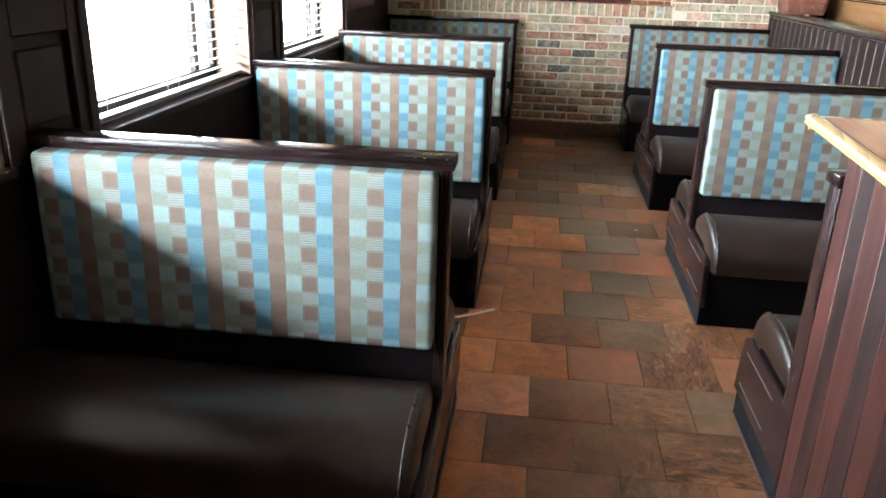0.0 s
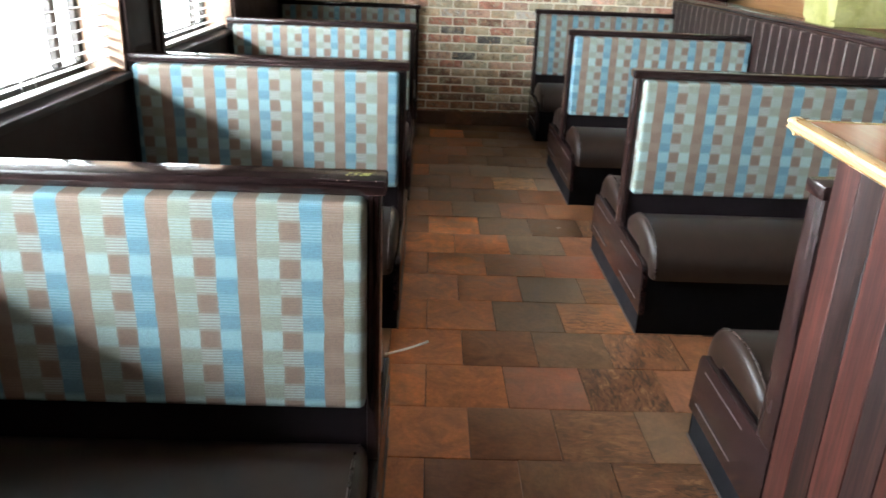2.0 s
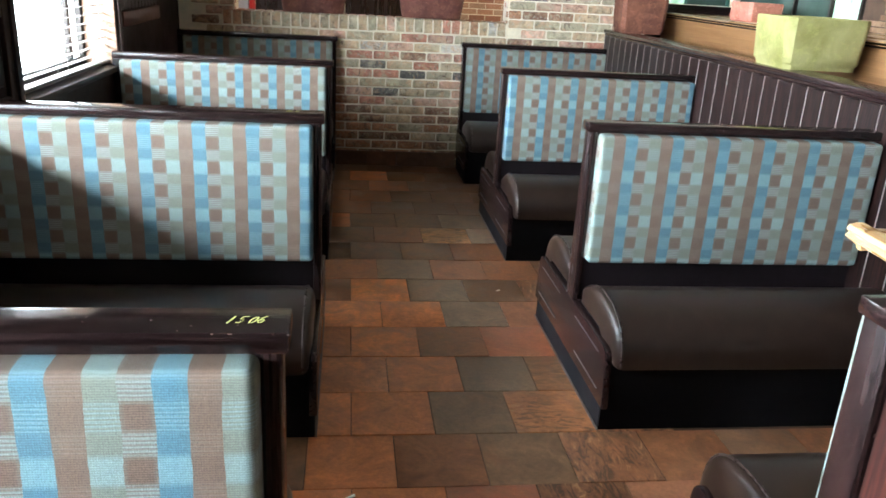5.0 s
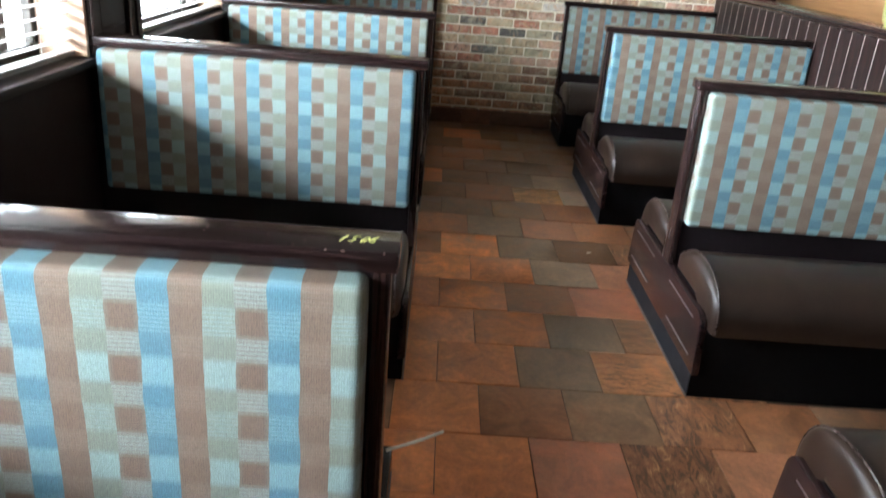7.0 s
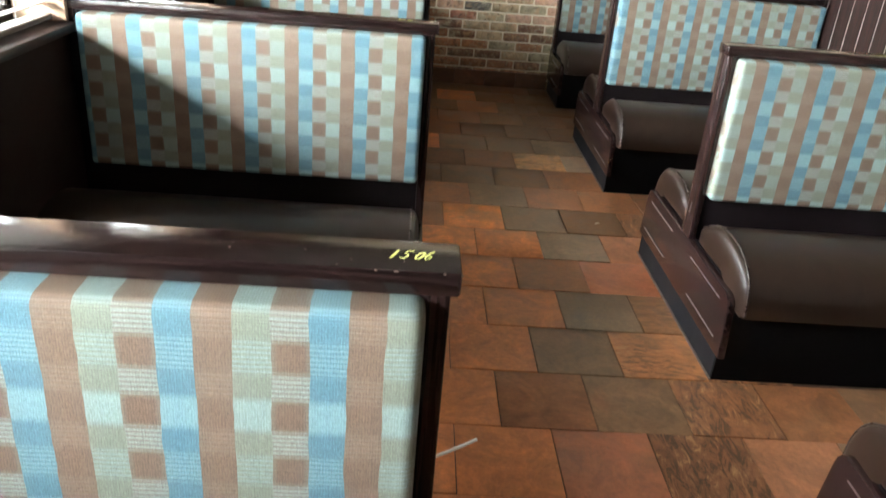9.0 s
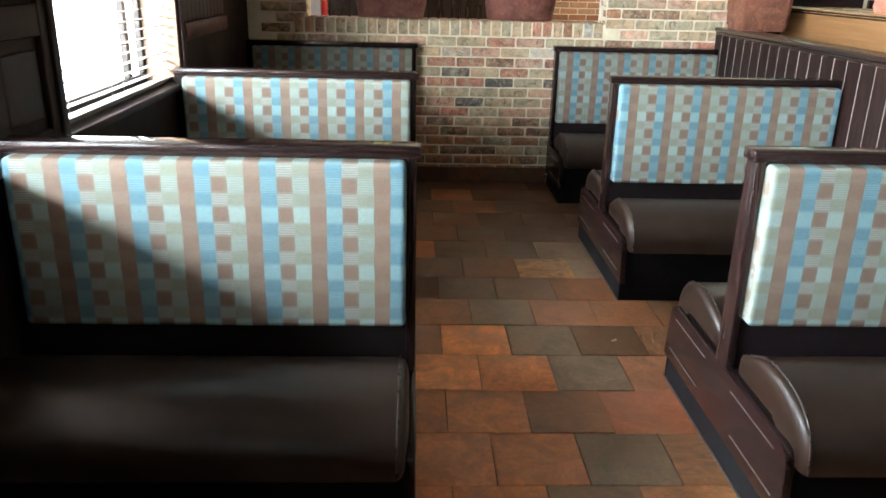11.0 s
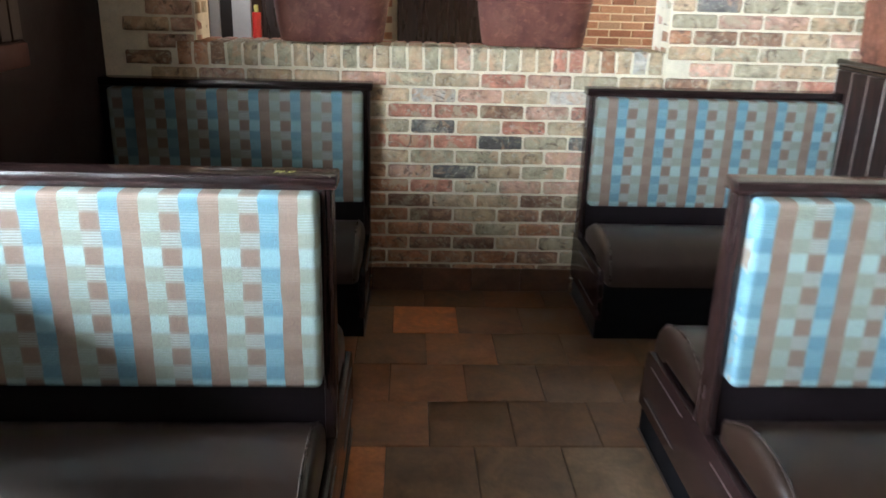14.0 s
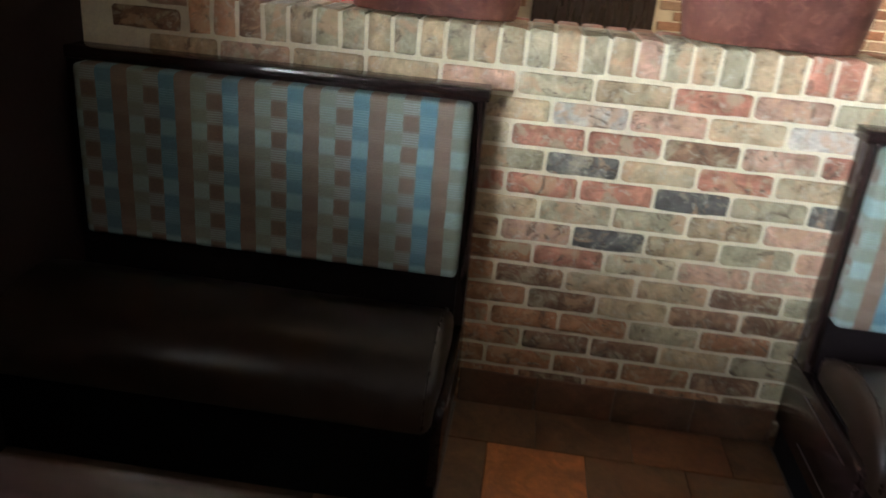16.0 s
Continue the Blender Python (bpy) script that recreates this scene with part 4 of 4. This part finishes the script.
def trough(x, label):
    """An oval rusty tub: flared, with rolled ribs below its rim."""
    t = empty("planter_tub", pose(x, BRICK_Y + 0.145, OPEN_Z0 + 0.004), label, "planter", "tubs on the brick sill")
    bm = bmesh.new()
    n = 36
    levels = [(0.0, 0.84), (0.006, 0.86), (0.10, 0.915), (0.20, 0.965), (0.30, 1.01), (0.312, 1.01), (0.312, 0.98), (0.25, 0.93)]
    rings = []
    for z, k in levels:
        ring = []
        for i in range(n):
            a = 2 * math.pi * i / n
            ca, sa = math.cos(a), math.sin(a)
            ring.append(bm.verts.new((0.285 * k * math.copysign(abs(ca) ** 0.55, ca), 0.135 * k * math.copysign(abs(sa) ** 0.75, sa), z)))
        rings.append(ring)
    for r0, r1 in zip(rings, rings[1:]):
        for i in range(n):
            bm.faces.new((r0[i], r0[(i + 1) % n], r1[(i + 1) % n], r1[i]))
    bm.faces.new(rings[0][::-1]), bm.faces.new(rings[-1])
    bmesh.ops.recalc_face_normals(bm, faces=bm.faces)
    part("body", bm, BROWN_POT, t)

    def hoop(name, z, k, r, label):
        pts = []
        for i in range(n + 1):
            a = 2 * math.pi * i / n
            ca, sa = math.cos(a), math.sin(a)
            pts.append((0.285 * k * math.copysign(abs(ca) ** 0.55, ca), 0.135 * k * math.copysign(abs(sa) ** 0.75, sa), z))
        part(name, tube(pts, r, 8), BROWN_POT, t, label)

    for j in range(4):
        hoop("rib", 0.205 + 0.024 * j, 0.972 + 0.011 * j, 0.0055, "raised rib round the tub")
    hoop("rim", 0.314, 1.012, 0.008, "rolled rim")
    return t


trough(-0.405, "oval rusty metal planter tub standing on the brick sill")
trough(0.565, "oval rusty metal planter tub standing on the brick sill")


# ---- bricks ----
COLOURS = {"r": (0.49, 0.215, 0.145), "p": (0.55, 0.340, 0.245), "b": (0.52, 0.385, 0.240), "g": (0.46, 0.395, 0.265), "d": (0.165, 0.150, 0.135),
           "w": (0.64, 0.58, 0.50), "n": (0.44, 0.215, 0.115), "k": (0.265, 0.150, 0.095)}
# the colours seen beside the aisle, course by course from the top down, the shade on the lower ones kept in their
# browns
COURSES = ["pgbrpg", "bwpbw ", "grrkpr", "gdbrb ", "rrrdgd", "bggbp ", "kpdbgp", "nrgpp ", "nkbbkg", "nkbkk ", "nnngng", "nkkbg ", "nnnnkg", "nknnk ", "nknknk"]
COURSE, PITCH, TOP = 0.0745, 0.222, 1.108


def rough_box(w, d, h, seed, amount=0.0035, bevel=0.008):
    """A tumbled brick: worn, uneven edges; centred, its face at y = 0."""
    rng = random.Random(seed)
    bm = box(-w / 2, w / 2, 0, d, -h / 2, h / 2)
    front = [e for e in bm.edges if all(v.co.y < 0.01 for v in e.verts)] + [e for e in bm.edges if abs(e.verts[0].co.y - e.verts[1].co.y) > 0.01]
    bmesh.ops.bevel(bm, geom=front, offset=bevel, segments=2, affect="EDGES", profile=0.5)
    long_edges = [e for e in bm.edges if e.calc_length() > 0.12]
    if long_edges:
        bmesh.ops.subdivide_edges(bm, edges=long_edges, cuts=3, use_grid_fill=True)
    for v in bm.verts:
        if v.co.y < d * 0.6:
            v.co += Vector((rng.uniform(-1, 1), rng.uniform(-0.5, 0.5), rng.uniform(-1, 1))) * amount
    return bm


BRICKS = [mesh_of("brick", rough_box(0.2105, 0.013, 0.0635, s, 0.0042, 0.010), BRICK) for s in range(8)]
HALVES = [mesh_of("brick", rough_box(0.099, 0.013, 0.0635, 40 + s, 0.0042, 0.009), BRICK) for s in range(4)]
ROWLOCKS = [mesh_of("brick", rough_box(0.0665, 0.105, 0.108, 60 + s, 0.0036, 0.009), BRICK) for s in range(6)]
rng = random.Random(5)


def lay(mesh, x, y, z, colour, parent, rz=0.0):
    o = new("brick", mesh)
    o.parent = parent
    o.matrix_local = pose(x, y, z, rng.uniform(-0.5, 0.5), rng.uniform(-0.5, 0.5), rz + rng.uniform(-0.5, 0.5))
    k = rng.uniform(0.72, 1.04)
    o.color = (*[c * k for c in colour], 1)
    return o


def mixed():
    return COLOURS[rng.choice("rppbbgggkknpbgd")]


for r in range(-14, 15):
    z = TOP - COURSE * r - 0.032
    low = r >= 0
    first = 0.53 - PITCH * (0 if r % 2 == 0 else 0.5)
    for i in range(-9, 12):
        x0 = first + PITCH * i
        c = x0 + PITCH / 2
        mesh, spare = BRICKS[rng.randrange(8)], rng.random()
        if c - 0.10 < -1.45 or c + 0.10 > 2.375:
            continue
        if -1.05 < c < 1.22 and z > OPEN_Z0 - 0.125 and z < OPEN_Z1:
            # half bricks against the jambs
            continue
        if z < 0.93 and not -0.34 < c < 0.93:
            continue
        if z > 1.9:
            continue
        colour = mixed()
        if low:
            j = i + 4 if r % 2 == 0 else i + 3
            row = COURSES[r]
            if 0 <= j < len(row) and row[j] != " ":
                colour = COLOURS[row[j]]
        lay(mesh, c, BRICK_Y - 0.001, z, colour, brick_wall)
part("sill_mortar", box(-1.112, 1.192, BRICK_Y - 0.007, BRICK_Y + 0.258, OPEN_Z0 - 0.104, OPEN_Z0 - 0.007), MORTAR, brick_wall, "pale mortar between the sill bricks")
# part bricks that close the courses against the jambs
for r in range(-11, -1):
    z = TOP - COURSE * r - 0.032
    first = 0.53 - PITCH * (0 if r % 2 == 0 else 0.5)
    right = min(first + PITCH * i + 0.0055 for i in range(-9, 12) if first + PITCH * (i + 0.5) >= 1.22)
    left = max(first + PITCH * (i + 1) - 0.0055 for i in range(-9, 12) if first + PITCH * (i + 0.5) <= -1.05)
    for x0, x1 in ((OPEN_X1 + 0.002, right - 0.010), (left + 0.010, OPEN_X0 - 0.002)):
        if x1 - x0 > 0.03:
            o = lay(HALVES[rng.randrange(4)], (x0 + x1) / 2, BRICK_Y - 0.001, z, mixed(), brick_wall)
            o.scale = ((x1 - x0) / 0.100, 1, 1)
# the sill: bricks on edge, a little proud, and their tops running back
sill_marks = "nnkgbggbgbgbbgbgbpgbgbbrrbnbwbpg"
for i in range(30):
    x = -1.075 + 0.0765 * i
    colour = COLOURS[sill_marks[i % len(sill_marks)]]
    lay(ROWLOCKS[rng.randrange(6)], x, BRICK_Y - 0.012, OPEN_Z0 - 0.054, colour, brick_wall)
    o = lay(ROWLOCKS[rng.randrange(6)], x, BRICK_Y + 0.10, OPEN_Z0 - 0.055, colour, brick_wall)
    o = lay(ROWLOCKS[rng.randrange(6)], x, BRICK_Y + 0.20, OPEN_Z0 - 0.056, COLOURS["r"], brick_wall)
# the jambs
for side, x in ((1, OPEN_X0), (-1, OPEN_X1)):
    for r in range(-11, -1):
        z = TOP - COURSE * r - 0.032
        for k in range(2):
            lay(HALVES[rng.randrange(4)], x + side * 0.0005, BRICK_Y + 0.07 + 0.112 * k, z, mixed(), brick_wall, 90 * side)

# ---- slate base along the brick wall, between the last benches ----
base = setting("baseboard", box(-0.21, 0.815, BRICK_Y - 0.010, BRICK_Y - 0.0045, 0.0, 0.122), GROUT, "dark rust-brown slate base tiles along the brick wall", "baseboard")
for i in range(4):
    x0, x1 = -0.205 + 0.2545 * i, -0.205 + 0.2545 * i + 0.2515
    o = part("tile", box(x0, x1, BRICK_Y - 0.021, BRICK_Y - 0.0105, 0.002, 0.128, 0.003), SLATE, base)
    o.color = (*[(0.13, 0.062, 0.034), (0.17, 0.072, 0.036), (0.12, 0.062, 0.036), (0.105, 0.058, 0.035)][i], 0.9)

# ---- slate tiles ----
TILE, ROW0 = 0.3035, 3.39
# r and o also carry the light that falls on the aisle's left side
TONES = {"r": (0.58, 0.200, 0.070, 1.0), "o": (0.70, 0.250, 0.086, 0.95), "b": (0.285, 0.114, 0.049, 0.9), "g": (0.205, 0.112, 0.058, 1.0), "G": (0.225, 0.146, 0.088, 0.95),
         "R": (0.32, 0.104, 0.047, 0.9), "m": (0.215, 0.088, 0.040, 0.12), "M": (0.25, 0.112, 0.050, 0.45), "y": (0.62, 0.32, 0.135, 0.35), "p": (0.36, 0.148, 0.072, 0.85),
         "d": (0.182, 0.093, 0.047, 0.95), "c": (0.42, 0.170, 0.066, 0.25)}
# tones along the aisle, slate colours partly mixed with its light and shade: row number from ROW0, tiles from x =
# -0.395 (even rows) or -0.245 (odd rows)
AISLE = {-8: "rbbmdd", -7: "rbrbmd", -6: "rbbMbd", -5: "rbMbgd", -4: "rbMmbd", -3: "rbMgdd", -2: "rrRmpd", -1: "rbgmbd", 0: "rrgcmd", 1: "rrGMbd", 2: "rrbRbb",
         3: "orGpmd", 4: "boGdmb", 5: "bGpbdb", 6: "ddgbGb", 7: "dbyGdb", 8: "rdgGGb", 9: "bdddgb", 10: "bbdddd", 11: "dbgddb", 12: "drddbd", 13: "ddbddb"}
TILES = []
for s in range(5):
    t_bm = box(-0.1503, 0.1503, -0.1503, 0.1503, -0.012, 0.0, 0.0018, 1)
    tr = random.Random(90 + s)
    for v in t_bm.verts:
        v.co += Vector((tr.uniform(-1, 1), tr.uniform(-1, 1), 0)) * 0.0014
        if v.co.z > -0.006:
            v.co.z += tr.uniform(-0.0010, 0.0010)
    TILES.append(mesh_of("tile", t_bm, SLATE))
for k in range(-16, 14):
    y = ROW0 + TILE * (k + 0.5)
    start = (-0.395 if k % 2 == 0 else -0.245) - 3 * TILE
    for i in range(0, 12):
        x = start + TILE * (i + 0.5)
        if x < WALL_X + 0.05 or x > PART_X - 0.05 or y > BRICK_Y - 0.02:
            continue
        between = any(a < y < b for a, b in ((2.55, 3.5), (4.4, 5.3), (6.2, 7.1)))
        if k > -6 and (x < -0.50 or (x > 1.08 and not between)):
            continue
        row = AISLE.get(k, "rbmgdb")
        # tiles off the aisle draw on dark tones only, shade put into their colour
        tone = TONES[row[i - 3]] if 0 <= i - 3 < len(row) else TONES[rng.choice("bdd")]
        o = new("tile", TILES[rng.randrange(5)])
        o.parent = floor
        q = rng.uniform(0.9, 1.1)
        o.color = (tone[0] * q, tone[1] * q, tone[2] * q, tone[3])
        o.matrix_local = pose(x, y, rng.uniform(-0.0006, 0.0006), 0, 0, rng.choice((0, 90, 180, 270)) + rng.uniform(-0.15, 0.15))
